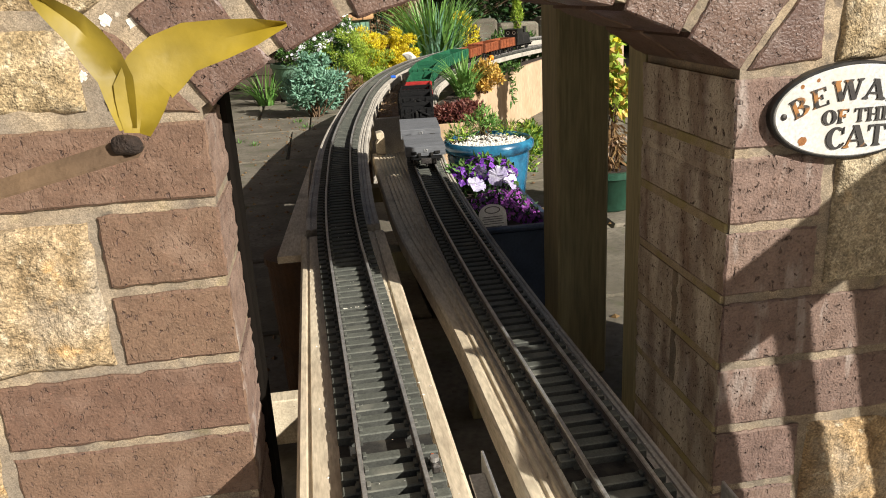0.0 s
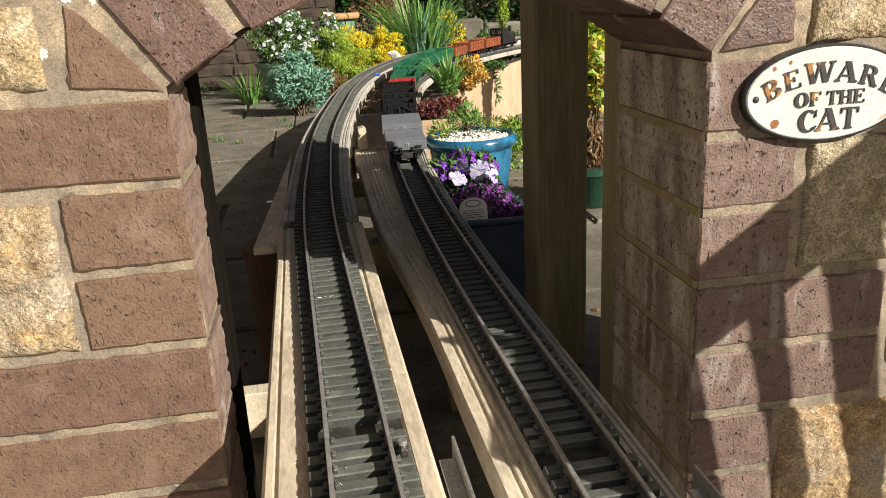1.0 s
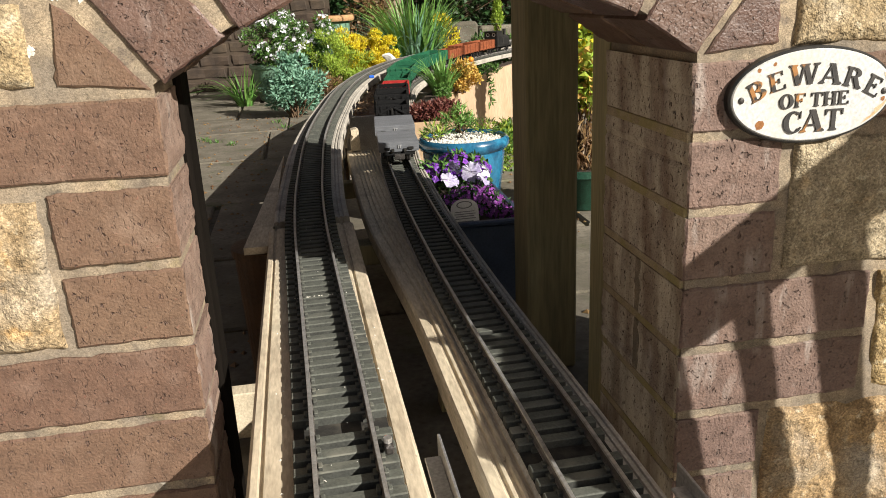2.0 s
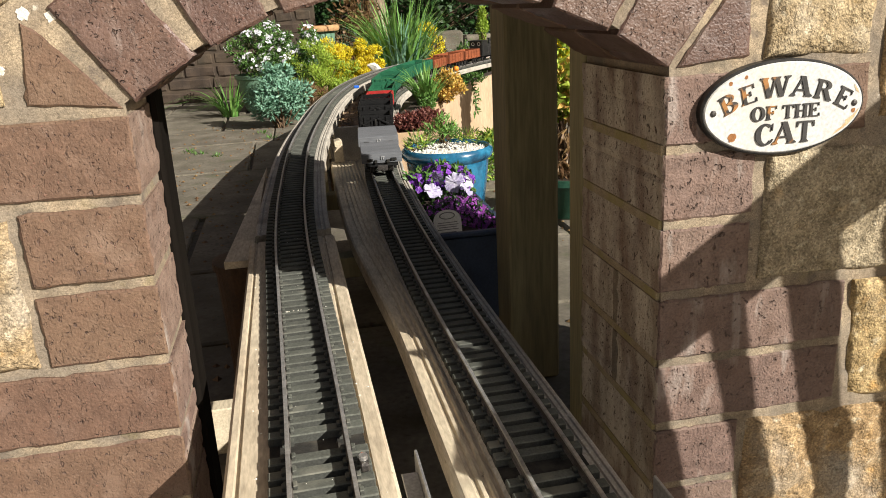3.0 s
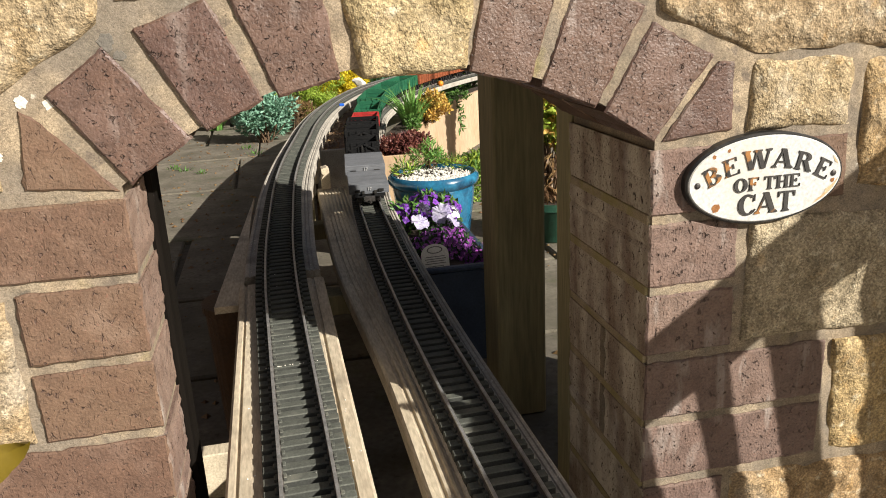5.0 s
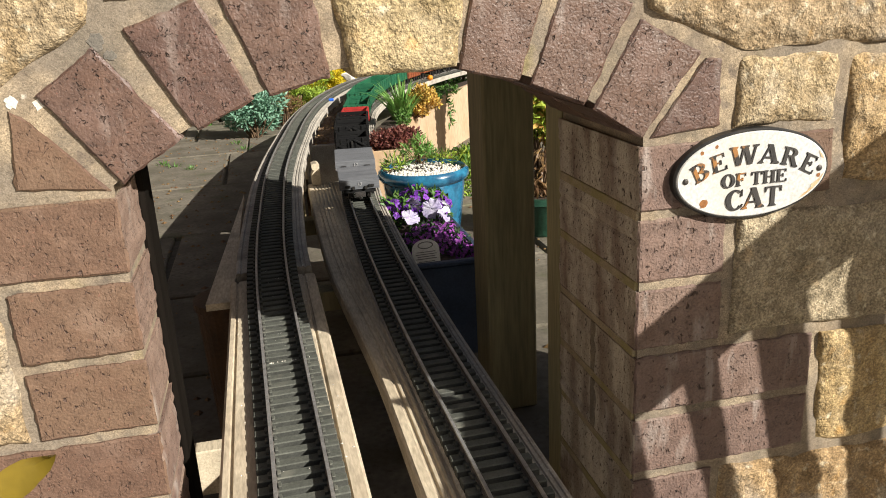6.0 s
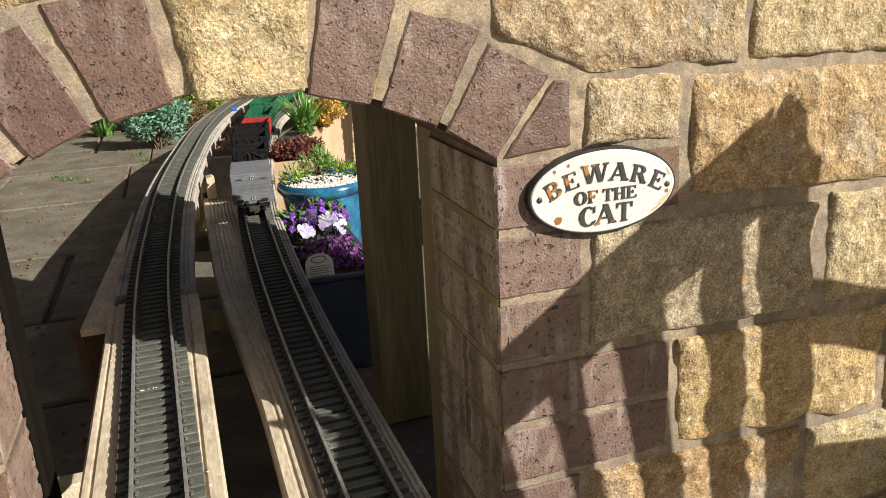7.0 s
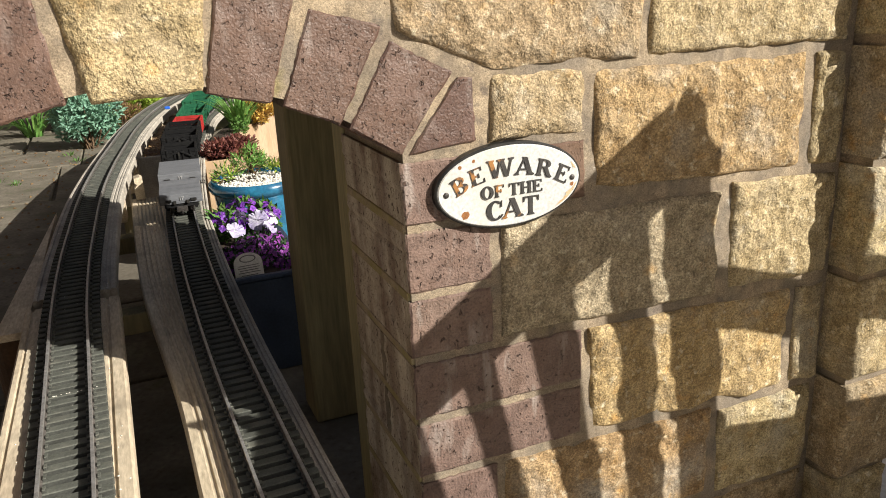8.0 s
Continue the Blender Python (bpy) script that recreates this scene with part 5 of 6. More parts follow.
plant("lime_conifer", (0.45, 4.5, GROUND), "feathery lime green dwarf conifer", (("foliage", leaves(8200, bl, 0.022, 0.005, 54, 0.9), M_LIME, ""), ("stems", stems(10, (0.45, 4.5, GROUND), bl, 7, 0.006), M_STEM, "")), group="border plants")
for cx, cz, s, seed in ((0.56, 0.83, 0.085, 55), (0.76, 0.81, 0.105, 56)):
    bl = lumps((cx, 4.62, cz - 0.12), (s * 1.1, s, s + 0.08), 60, 0.04, seed)
    plant("golden_conifer", (cx, 4.64, GROUND), "bright golden yellow dwarf conifer behind the track", (("foliage", leaves(13000, bl, 0.021, 0.006, seed, 0.9), M_GOLD, ""), ("stems", stems(12, (cx, 4.64, GROUND), bl, seed, 0.008), M_STEM, "")), group="golden conifers")
bl = [((1.24, 5.0, 0.88), (0.07, 0.08, 0.06)), ((1.28, 5.0, 0.78), (0.1, 0.08, 0.09)), ((1.27, 5.0, 0.6), (0.1, 0.08, 0.16))]
plant("golden_conifer", (1.25, 5.0, GROUND), "small yellow-green dwarf conifer by the strap leaves", (("foliage", leaves(1500, bl, 0.024, 0.007, 57, 0.9), M_GOLD, ""), ("stems", stems(8, (1.25, 5.0, GROUND), bl, 8, 0.006), M_STEM, "")), group="golden conifers")
plant("day_lily_clump", (1.04, 4.85, GROUND), "tall clump of arching strap leaves behind the track", (("leaves", blades(260, (1.04, 4.85, GROUND + 0.15), 0.14, 0.62, 0.016, 58, 0.55, 0.9), M_LILY, ""), ("leaves", blades(90, (1.0, 4.8, GROUND + 0.2), 0.16, 0.5, 0.014, 59, 0.9, 1.0), M_SILVER, "pale arching leaves")), group="border plants")
bl = [((1.70, 5.2, 0.93), (0.028, 0.028, 0.10)), ((1.70, 5.2, 0.88), (0.042, 0.04, 0.06)), ((1.70, 5.2, 0.70), (0.03, 0.03, 0.2))]
plant("upright_conifer", (1.70, 5.2, GROUND), "small upright green conifer", (("foliage", leaves(1800, bl, 0.028, 0.008, 60, 1.3), M_LIME, ""), ("stems", stems(6, (1.70, 5.2, GROUND), bl, 9, 0.008), M_STEM, "")), group="border plants")
plant("low_strap_plant", (-0.15, 4.75, GROUND), "arching green strap-leaved plant by the pot", (("leaves", blades(48, (-0.15, 4.75, GROUND), 0.05, 0.30, 0.013, 61, 1.1, 0.9), M_LEAF, ""), ("leaves", blades(16, (-0.15, 4.75, GROUND), 0.05, 0.24, 0.012, 67, 1.2, 1.0), M_LILY, "pale green leaves")), group="border plants")
bl = [((0.33, 4.25, 0.6), (0.08, 0.06, 0.06)), ((0.42, 4.3, 0.56), (0.08, 0.06, 0.05))]
plant("rusty_heather", (0.36, 4.28, GROUND), "rusty brown heather between the shrubs", (("foliage", leaves(900, bl, 0.03, 0.006, 62, 0.6), M_DRY, ""), ("stems", stems(14, (0.36, 4.28, GROUND), bl, 10, 0.004), M_STEM, "")), group="border plants")
p = thing("terracotta_pot", (0.50, 5.3, GROUND), "green pot with a broad terracotta rim in the border", "pot", "green pots")
smooth(part("body", lathe([(0.08, 0), (0.09, 0.01), (0.11, 0.3), (0.115, 0.5)], (0.50, 5.3, GROUND), 28), M_POTGREEN, p), 50)
smooth(part("rim", lathe([(0.115, 0.5), (0.145, 0.5), (0.15, 0.51), (0.15, 0.53), (0.14, 0.54), (0.11, 0.54)], (0.50, 5.3, GROUND), 28), M_TERRA, p, "terracotta rim"), 50)
wallb = thing("wall_border", (-0.9, 5.8, GROUND), "old dark stone boundary wall behind the border", "wall", kind="structure")
wrng = random.Random(8)
part("mortar", boxed(-2.6, 0.5, 5.806, 6.0, GROUND - 0.02, 1.2), M_OLDWALL, wallb)
for k in range(8):
    x = -2.6 + wrng.uniform(0, 0.2)
    z0 = GROUND + 0.095 * k
    while x < 0.45:
        w = wrng.uniform(0.12, 0.34)
        x1 = min(x + w, 0.5)
        q = [(x + wrng.uniform(0, 0.012), z0 + wrng.uniform(0, 0.01)), (x1 - 0.01, z0 + wrng.uniform(0, 0.01)), (x1 - wrng.uniform(0.008, 0.02), z0 + wrng.uniform(0.075, 0.088)), (x + 0.004, z0 + wrng.uniform(0.075, 0.088))]
        part("stone", block(q, 5.8, 5.9, 0.012, 0.008, k * 40 + x, 0.05), M_OLDWALL, wallb)
        x = x1 + 0.004
# Unseen wall, added to hold off sky light and bounce sun at the reveal.
wall_side = thing("wall_side", (-2.7, 1.3, GROUND), "plain brown unseen wall added at the side to cut sky light", "wall", kind="structure")
part("face", boxed(-2.76, -2.61, -3.4, 6.0, GROUND - 0.02, 3.6), M_SKYSCREEN, wall_side)
# A second unseen wall against sky light, low enough to let the sun past.
wall_far_side = thing("wall_far_side", (5.5, 1.8, GROUND), "plain brown unseen wall added opposite to cut sky light", "wall", kind="structure")
part("face", boxed(5.5, 5.65, -3.4, 6.9, GROUND - 0.02, 2.9), M_SKYSCREEN, wall_far_side)
hedge = thing("hedge", (1.2, 6.6, GROUND), "dense dark green hedge closing the garden", "hedge", kind="stuff")
hb = [((-0.9 + 0.42 * i, 6.5 + 0.15 * math.sin(i * 2.1), 0.9 + 0.16 * math.sin(i * 1.3)), (0.4, 0.3, 0.62)) for i in range(13)]
part("foliage", leaves(12000, hb, 0.075, 0.035, 63, 0.2, 0.8, 0.6), M_LEAFD, hedge)
part("trunk", stems(26, (0.9, 6.6, GROUND), hb, 11, 0.02), M_STEM, hedge)
# Unseen tall sheet behind the hedge, raised to block low sky light.
part("backing", boxed(-3, 6, 6.9, 7.0, GROUND - 0.02, 7.0), M_SOIL, hedge)
tree = thing("garden_tree", (0.955, 5.72, GROUND), "grey-brown tree trunk with low limbs rising before the hedge", "tree")
vs, fs = [], []
for k in range(15):
    z, r = GROUND - 0.01 + 0.13 * k, 0.105 - 0.0045 * k
    for i in range(20):
        a = 6.283 * i / 20
        w = r * (1 + 0.14 * noise.noise(Vector((math.cos(a) * 2.2, math.sin(a) * 2.2, z * 1.5))) + 0.07 * noise.noise(Vector((math.cos(a) * 7, math.sin(a) * 7, z * 3))))
        vs.append((0.955 + 0.03 * math.sin(k * 0.5) + w * math.cos(a), 5.72 + w * math.sin(a), z))
for k in range(14):
    for i in range(20):
        fs.append((20 * k + i, 20 * k + (i + 1) % 20, 20 * k + 20 + (i + 1) % 20, 20 * k + 20 + i))
smooth(part("trunk", (vs, fs), M_BARK, tree), 60)
bl = lumps((0.82, 5.75, 2.5), (0.6, 0.5, 0.35), 30, 0.16, 21)
part("limbs", stems(14, (0.965, 5.72, 1.9), bl, 22, 0.025), M_BARK, tree)
part("crown", leaves(3000, bl, 0.06, 0.03, 23, 0.2), M_LEAFD, tree, "dark green leaves")
bl = [((0.72, 5.5, 0.9), (0.14, 0.1, 0.22)), ((0.84, 5.5, 1.05), (0.12, 0.1, 0.2))]
plant("bare_shrub", (0.76, 5.5, GROUND), "leafless brown twiggy shrub against the hedge", (("twigs", stems(60, (0.76, 5.5, GROUND), bl, 12, 0.006), M_DRY, ""), ("foliage", leaves(500, bl, 0.05, 0.02, 64, 0.2), M_DRY, "dry leaves")), group="border plants")
bl = [((0.3 + 0.16 * i, 5.15 + 0.08 * math.sin(i * 2.3), 0.58 + 0.06 * math.sin(i * 1.7)), (0.14, 0.12, 0.16)) for i in range(11)]
plant("mixed_groundcover", (1.0, 5.15, GROUND), "mixed low green planting filling the border", (("foliage", leaves(4200, bl, 0.05, 0.014, 65, 0.6), M_LEAF, ""), ("foliage", leaves(1800, bl, 0.04, 0.018, 66, 0.4), M_LEAFD, "dark green leaves")), group="border plants")
rock = thing("stone_slab_wall", (1.75, 5.6, GROUND), "low pale stone edging behind the track", "wall")
for k, (x0, x1, z1) in enumerate(((1.35, 1.62, 0.86), (1.63, 1.95, 0.82), (1.96, 2.4, 0.85))):
    part("stone", boxed(x0, x1, 5.5, 5.7, GROUND, z1, 0.02), M_PAVE, rock)
# plants seen past the post
bl = [((1.40, 2.55, 0.88), (0.07, 0.08, 0.10)), ((1.42, 2.6, 1.0), (0.08, 0.08, 0.08)), ((1.36, 2.6, 0.76), (0.06, 0.06, 0.08))]
plant("variegated_climber", (1.40, 2.6, GROUND), "tall yellow-green climber growing behind the post", (("foliage", leaves(900, bl, 0.045, 0.022, 71, 0.1), M_LIME, ""), ("foliage", leaves(420, bl, 0.04, 0.02, 72, 0.1), M_GOLD, "yellow leaves"), ("stems", stems(24, (1.40, 2.6, GROUND), bl, 13, 0.004), M_STEM, "")), group="border plants")
POTX, POTY = 1.075, 1.60
gp2 = thing("green_pot", (POTX, POTY, GROUND), "dark green plastic pot holding a withered shrub", "pot", "green pots")
smooth(part("body", lathe([(0.07, 0), (0.075, 0.005), (0.09, 0.1), (0.098, 0.105), (0.098, 0.125), (0.085, 0.125)], (POTX, POTY, GROUND), 28), mat("green_plastic_pot", (0.02, 0.07, 0.045), (0.015, 0.05, 0.03), 0.4), gp2), 50)
part("soil", lathe([(0.083, 0.10), (0.083, 0.115), (0.001, 0.118)], (POTX, POTY, GROUND), 24), M_SOIL, gp2)
low = lumps((POTX, POTY, 0.62), (0.06, 0.05, 0.08), 12, 0.025, 74)
high = lumps((POTX, POTY, 0.79), (0.06, 0.05, 0.09), 16, 0.03, 75)
plant("potted_shrub", (POTX, POTY, GROUND + 0.117), "shrub with green-gold top leaves and withered brown stems in a pot", (("leaves", leaves(420, high, 0.034, 0.017, 76, 0.1), M_LIME, ""), ("leaves", leaves(260, high, 0.032, 0.016, 77, 0.1), M_ORANGELEAF, "orange turning leaves"),
      ("dry_leaves", leaves(330, low, 0.05, 0.008, 73, -0.9), M_DRY, "hanging dry brown leaves"), ("stems", stems(26, (POTX, POTY, GROUND + 0.117), high, 78, 0.003), M_STEM, "")), group="border plants")

# ---- the train ----
RZ = LOW + 0.020


def wheel_mesh():
    prof = [(0.003, -0.0045), (0.0105, -0.0045), (0.0125, -0.003), (0.0125, 0.001), (0.0145, 0.0018), (0.0145, 0.0038), (0.012, 0.0045), (0.003, 0.0045)]
    vs, fs = lathe(prof, (0, 0, 0), 18)
    fs.append(tuple(range(len(vs) - 18, len(vs))))
    me = bpy.data.meshes.new("wheel")
    me.from_pydata([(z, x, y) for x, y, z in vs], [], fs)
    me.materials.append(M_WHEEL)
    return me


WHEEL = wheel_mesh()


def running_gear(w, length, bogie=False):
    """Underframe, wheels on their axles, axle boxes and couplings of a wagon at the origin, its rail tops at z = 0."""
    h = length / 2
    bm = bmesh.new()
    for s in (-1, 1):
        box(bm, s * 0.021 - 0.003, s * 0.021 + 0.003, -h + 0.004, h - 0.004, 0.019, 0.028, 0.0006)
    box(bm, -0.034, 0.034, -h, -h + 0.004, 0.018, 0.029, 0.0006)
    box(bm, -0.034, 0.034, h - 0.004, h, 0.018, 0.029, 0.0006)
    part("underframe", bm, M_BLACKW, w)
    spots = [-h * 0.55, h * 0.55] if not bogie else [-h * 0.72 - 0.018, -h * 0.72 + 0.018, h * 0.72 - 0.018, h * 0.72 + 0.018]
    for y in spots:
        axle = part("axle", boxed(-0.026, 0.026, y - 0.0015, y + 0.0015, 0.011, 0.014), M_WHEEL, w)
        for s in (-1, 1):
            ob = part("wheel", WHEEL, M_WHEEL, axle)
            ob.matrix_basis = Matrix.Translation((s * 0.0205, y, 0.0125)) @ Matrix.Rotation(0 if s > 0 else math.pi, 4, "Z")
            part("axle_box", boxed(s * 0.029 - 0.003, s * 0.029 + 0.003, y - 0.006, y + 0.006, 0.007, 0.019, 0.001), M_BLACKW, w)
    for s in (-1, 1):
        bm = bmesh.new()
        y0 = s * (h + 0.013)
        box(bm, -0.004, 0.004, min(s * h, y0), max(s * h, y0), 0.014, 0.02, 0.0008)
        box(bm, -0.011, 0.011, y0 - 0.002, y0 + 0.002, 0.011, 0.023, 0.0008)
        part("coupling", bm, M_WHEEL, w)
        bm = bmesh.new()
        for k in range(3):
            bmesh.ops.create_cone(bm, cap_ends=True, segments=8, radius1=0.0026, radius2=0.0026, depth=0.003, matrix=Matrix.Translation((0.0, s * (h + 0.016 + 0.005 * k), 0.012)) @ Matrix.Rotation(1.57, 4, "X"))
        part("chain", bm, M_WHEEL, w)


def open_wagon(length, paint, label, height=0.071, bogie=False, braced=False, planks=4):
    w = thing("open_wagon", (0, 0, 0), label, "wagon", "garden train")
    running_gear(w, length, bogie)
    h, x, z0 = length / 2, 0.0405, 0.029
    bm = bmesh.new()
    n = max(6, round(length / 0.012))
    for k in range(n):
        y0 = -h + length * k / n
        box(bm, -x + 0.003, x - 0.003, y0 + 0.0004, y0 + length / n - 0.0004, z0, z0 + 0.003, 0.0004)
    part("floor", bm, paint if not bogie else M_BLACKW, w)
    step = (height - z0) / planks
    for s in (-1, 1):
        bm = bmesh.new()
        for k in range(planks):
            box(bm, s * x - 0.0016, s * x + 0.0016, -h, h, z0 + step * k + 0.0003, z0 + step * (k + 1) - 0.0003, 0.0005)
        part("side", bm, paint, w)
        bm = bmesh.new()
        for k in range(planks):
            box(bm, -x + 0.0018, x - 0.0018, s * (h - 0.0016) - 0.0016, s * (h - 0.0016) + 0.0016, z0 + step * k + 0.0003, z0 + step * (k + 1) - 0.0003, 0.0005)
        part("end_board", bm, paint, w)
        ribs = max(3, round(length / 0.042) + 1)
        for k in range(ribs):
            y = -h + 0.004 + (length - 0.008) * k / (ribs - 1)
            part("rib", boxed(s * (x + 0.0028) - 0.0012, s * (x + 0.0028) + 0.0012, y - 0.002, y + 0.002, z0 - 0.002, height - 0.002, 0.0004), paint, w)
        for q in (-0.028, -0.01, 0.01, 0.028):
            part("rib", boxed(q - 0.0022, q + 0.0022, s * (h + 0.0012) - 0.0012, s * (h + 0.0012) + 0.0012, z0, height - 0.002, 0.0004), paint, w)
        if braced:
            for sg in (-1, 1):
                bm = boxed(-0.017, 0.017, s * (h + 0.0035) - 0.001, s * (h + 0.0035) + 0.001, -0.0022, 0.0022, 0.0004)
                bmesh.ops.transform(bm, matrix=Matrix.Translation((sg * 0.019, 0, height - 0.014)) @ Matrix.Rotation(sg * 0.5, 4, "Y"), verts=bm.verts)
                part("brace", bm, paint, w)
            bm = boxed(-0.002, 0.002, s * (h + 0.004), s * (h + 0.007), 0.004, height - 0.008, 0.0005)
            part("brake_lever", bm, M_BLACK, w)
    return w


def flat_wagon(length, label):
    w = thing("flat_wagon", (0, 0, 0), label, "wagon", "garden train")
    running_gear(w, length)
    h = length / 2
    n = 15
    for k in range(n):
        y0 = -h + length * k / n
        part("deck_plank", boxed(-0.0425, 0.0425, y0 + 0.0004, y0 + length / n - 0.0004, 0.038, 0.046, 0.0005), M_GREYW, w)
    for s in (-1, 1):
        part("sole_bar", boxed(s * 0.0415 - 0.0012, s * 0.0415 + 0.0012, -h, h, 0.028, 0.0375, 0.0005), M_GREYW, w)
        part("end_beam", boxed(-0.0425, 0.0425, s * (h + 0.0012) - 0.0014, s * (h + 0.0012) + 0.0014, 0.026, 0.0455, 0.0005), M_GREYW, w)
        for q in (-0.025, 0.025):
            part("buffer_step", boxed(q - 0.006, q + 0.006, s * (h + 0.0045) - 0.002, s * (h + 0.0045) + 0.002, 0.03, 0.036, 0.001), M_BLACK, w)
        for q in (-0.013, 0.013):
            part("bracket", boxed(q - 0.003, q + 0.003, s * (h + 0.0045) - 0.002, s * (h + 0.0045) + 0.002, 0.026, 0.033, 0.0005), M_BLACK, w)
    vs, fs = letters("17", 0.0095, 0.0002)
    part("number", raised([(v[0] + 0.001, v[1] + 0.0365) for v in vs], fs, -h - 0.0028), M_FADED, w, "faded white painted number")
    return w


def locomotive():
    w = thing("locomotive", (0, 0, 0), "black tank locomotive with round cab windows", "locomotive", "garden train")
    running_gear(w, 0.22)
    part("footplate", boxed(-0.042, 0.042, -0.11, 0.11, 0.03, 0.036, 0.001), M_BLACK, w)
    bm = bmesh.new()
    bmesh.ops.create_cone(bm, cap_ends=True, segments=28, radius1=0.026, radius2=0.026, depth=0.13, matrix=Matrix.Translation((0, 0.035, 0.066)) @ Matrix.Rotation(math.pi / 2, 4, "X"))
    part("boiler", bm, M_BLACK, w)
    bm = bmesh.new()
    bmesh.ops.create_cone(bm, cap_ends=True, segments=20, radius1=0.008, radius2=0.011, depth=0.035, matrix=Matrix.Translation((0, 0.085, 0.108)))
    part("chimney", bm, M_BLACK, w)
    for s in (-1, 1):
        part("tank", boxed(s * 0.033 - 0.009, s * 0.033 + 0.009, -0.02, 0.07, 0.037, 0.08, 0.002), M_BLACK, w)
        part("cab_side", boxed(s * 0.0415 - 0.0015, s * 0.0415 + 0.0015, -0.1, -0.03, 0.037, 0.115, 0.001), M_BLACK, w)
        vs, fs = [], []
        for i in range(24):
            a = 6.283 * i / 24
            for r in (0.007, 0.0105):
                vs.append((s * 0.019 + r * math.cos(a), -0.1035, 0.1 + r * math.sin(a)))
        for i in range(24):
            j = (i + 1) % 24
            fs.append((2 * i, 2 * i + 1, 2 * j + 1, 2 * j))
        part("window_ring", (vs, fs), M_RAIL, w, "brass spectacle ring")
    part("cab_back", boxed(-0.0395, 0.0395, -0.102, -0.099, 0.037, 0.115, 0.001), M_BLACK, w)
    part("cab_roof", boxed(-0.046, 0.046, -0.108, -0.022, 0.1155, 0.12, 0.002), M_BLACK, w)
    return w


GROW = 1.11
LINE = curve_points(RIGHT_LINE, 0.005)
REAR = next(i for i, (q, d) in enumerate(LINE) if q.y > 1.136) * 0.005


def on_track(s):
    q, d = LINE[min(int(s / 0.005), len(LINE) - 1)]
    return Matrix.Translation((q.x, q.y, RZ)) @ Matrix.Rotation(math.atan2(-d.x, d.y), 4, "Z") @ Matrix.Scale(GROW, 4)


flat = flat_wagon(0.147, "grey planked flat wagon on the second track")
black = open_wagon(0.112, M_BLACKW, "empty black planked open wagon with braced ends", braced=True)
red = open_wagon(0.127, M_REDW, "empty bright red open wagon")
green = open_wagon(0.27, M_GREENW, "long empty green bogie wagon", bogie=True, planks=3)
brown = open_wagon(0.2, M_BROWNW, "empty rust-brown open wagon behind the locomotive", bogie=True, planks=3)
s = REAR
done = set()
for w, length in [(flat, 0.147)] * 2 + [(black, 0.112)] * 3 + [(red, 0.127)] + [(green, 0.27)] * 4 + [(brown, 0.2)] * 3 + [(None, 0.22)]:
    m = on_track(s + length * GROW / 2)
    if w is None:
        locomotive().matrix_basis = m
    elif w.name in done:
        copy_thing(w, m)
    else:
        done.add(w.name)
        w.matrix_basis = m
    s += (length + 0.056) * GROW

# ---- trestle and odds and ends ----
trestle = thing("trestle", (0.3, 1.2, GROUND), "dark timber trestle legs carrying the track boards", "trestle")
for line, under in ((LEFT_LINE, BED - 0.034), (RIGHT_LINE, LOW - 0.036)):
    pts = curve_points(line, 0.01)
    for y in (-0.3, 0.46, 1.2, 2.0, 2.8, 3.6):
        q, d = min(pts, key=lambda p: abs(p[0].y - y))
        part("leg", boxed(q.x - 0.02, q.x + 0.02, q.y - 0.02, q.y + 0.02, GROUND, under, 0.002), M_POST, trestle)
for y, x0, x1 in ((0.72, 0.19, 0.49), (1.24, 0.2, 0.5)):
    part("cross_beam", boxed(x0, x1, y - 0.022, y + 0.022, LOW - 0.075, LOW - 0.036, 0.002), M_POST, trestle)
part("cross_beam", boxed(0.079, 0.25, 0.408, 0.4395, 0.442, 0.517, 0.002), M_WOOD, trestle, "pale sawn cross beam")
pts = curve_points(LEFT_LINE, 0.17)
for q, d in pts:
    if 1.25 < q.y < 3.6:
        right = Vector((d.y, -d.x, 0))
        bm = boxed(-0.012, 0.012, -0.026, 0.026, BED - 0.085, BED - 0.031, 0.002)
        c = q + right * 0.05
        bmesh.ops.transform(bm, matrix=Matrix.Translation((c.x, c.y, 0)) @ Matrix.Rotation(math.atan2(-d.x, d.y), 4, "Z"), verts=bm.verts)
        part("block", bm, M_WOOD, trestle, "pale cut timber block")

part("fascia", sweep([(0.2402, 0.66)] + segment(LEFT_LINE, 0.7, 2.3), [(0.022, 0.64), (0.034, 0.64), (0.034, 0.687), (0.022, 0.687)], 0.05), M_WOOD, trestle, "pale timber strip under the board")
notch = thing("notched_block", (0.372, 1.48, LOW - 0.003), "pale notched softwood block standing on the deck board", "block")
bm = bmesh.new()
ring = ((0.3605, 0.672), (0.385, 0.672), (0.3835, 0.727), (0.377, 0.732), (0.3625, 0.729), (0.363, 0.716), (0.3685, 0.712), (0.3605, 0.700))
v0 = [bm.verts.new((x, 1.458, z)) for x, z in ring]
v1 = [bm.verts.new((x, 1.498, z)) for x, z in ring]
bm.faces.new(v0)
bm.faces.new(v1[::-1])
for i in range(8):
    bm.faces.new((v0[i], v1[i], v1[(i + 1) % 8], v0[(i + 1) % 8]))
part("block", bm, M_WOOD, notch)

# a strip of soil held by a board between the two tracks
strip = thing("soil_strip", (0.44, 2.1, GROUND), "strip of dry brown soil behind a grey board between the tracks", "bed")
part("front_board", boxed(0.372, 0.487, 1.985, 2.003, GROUND, 0.690, 0.002), M_PLY, strip, "grey weathered board")
lp, rp = curve_points(LEFT_LINE, 0.02), curve_points(RIGHT_LINE, 0.02)
vs, fs = [], []
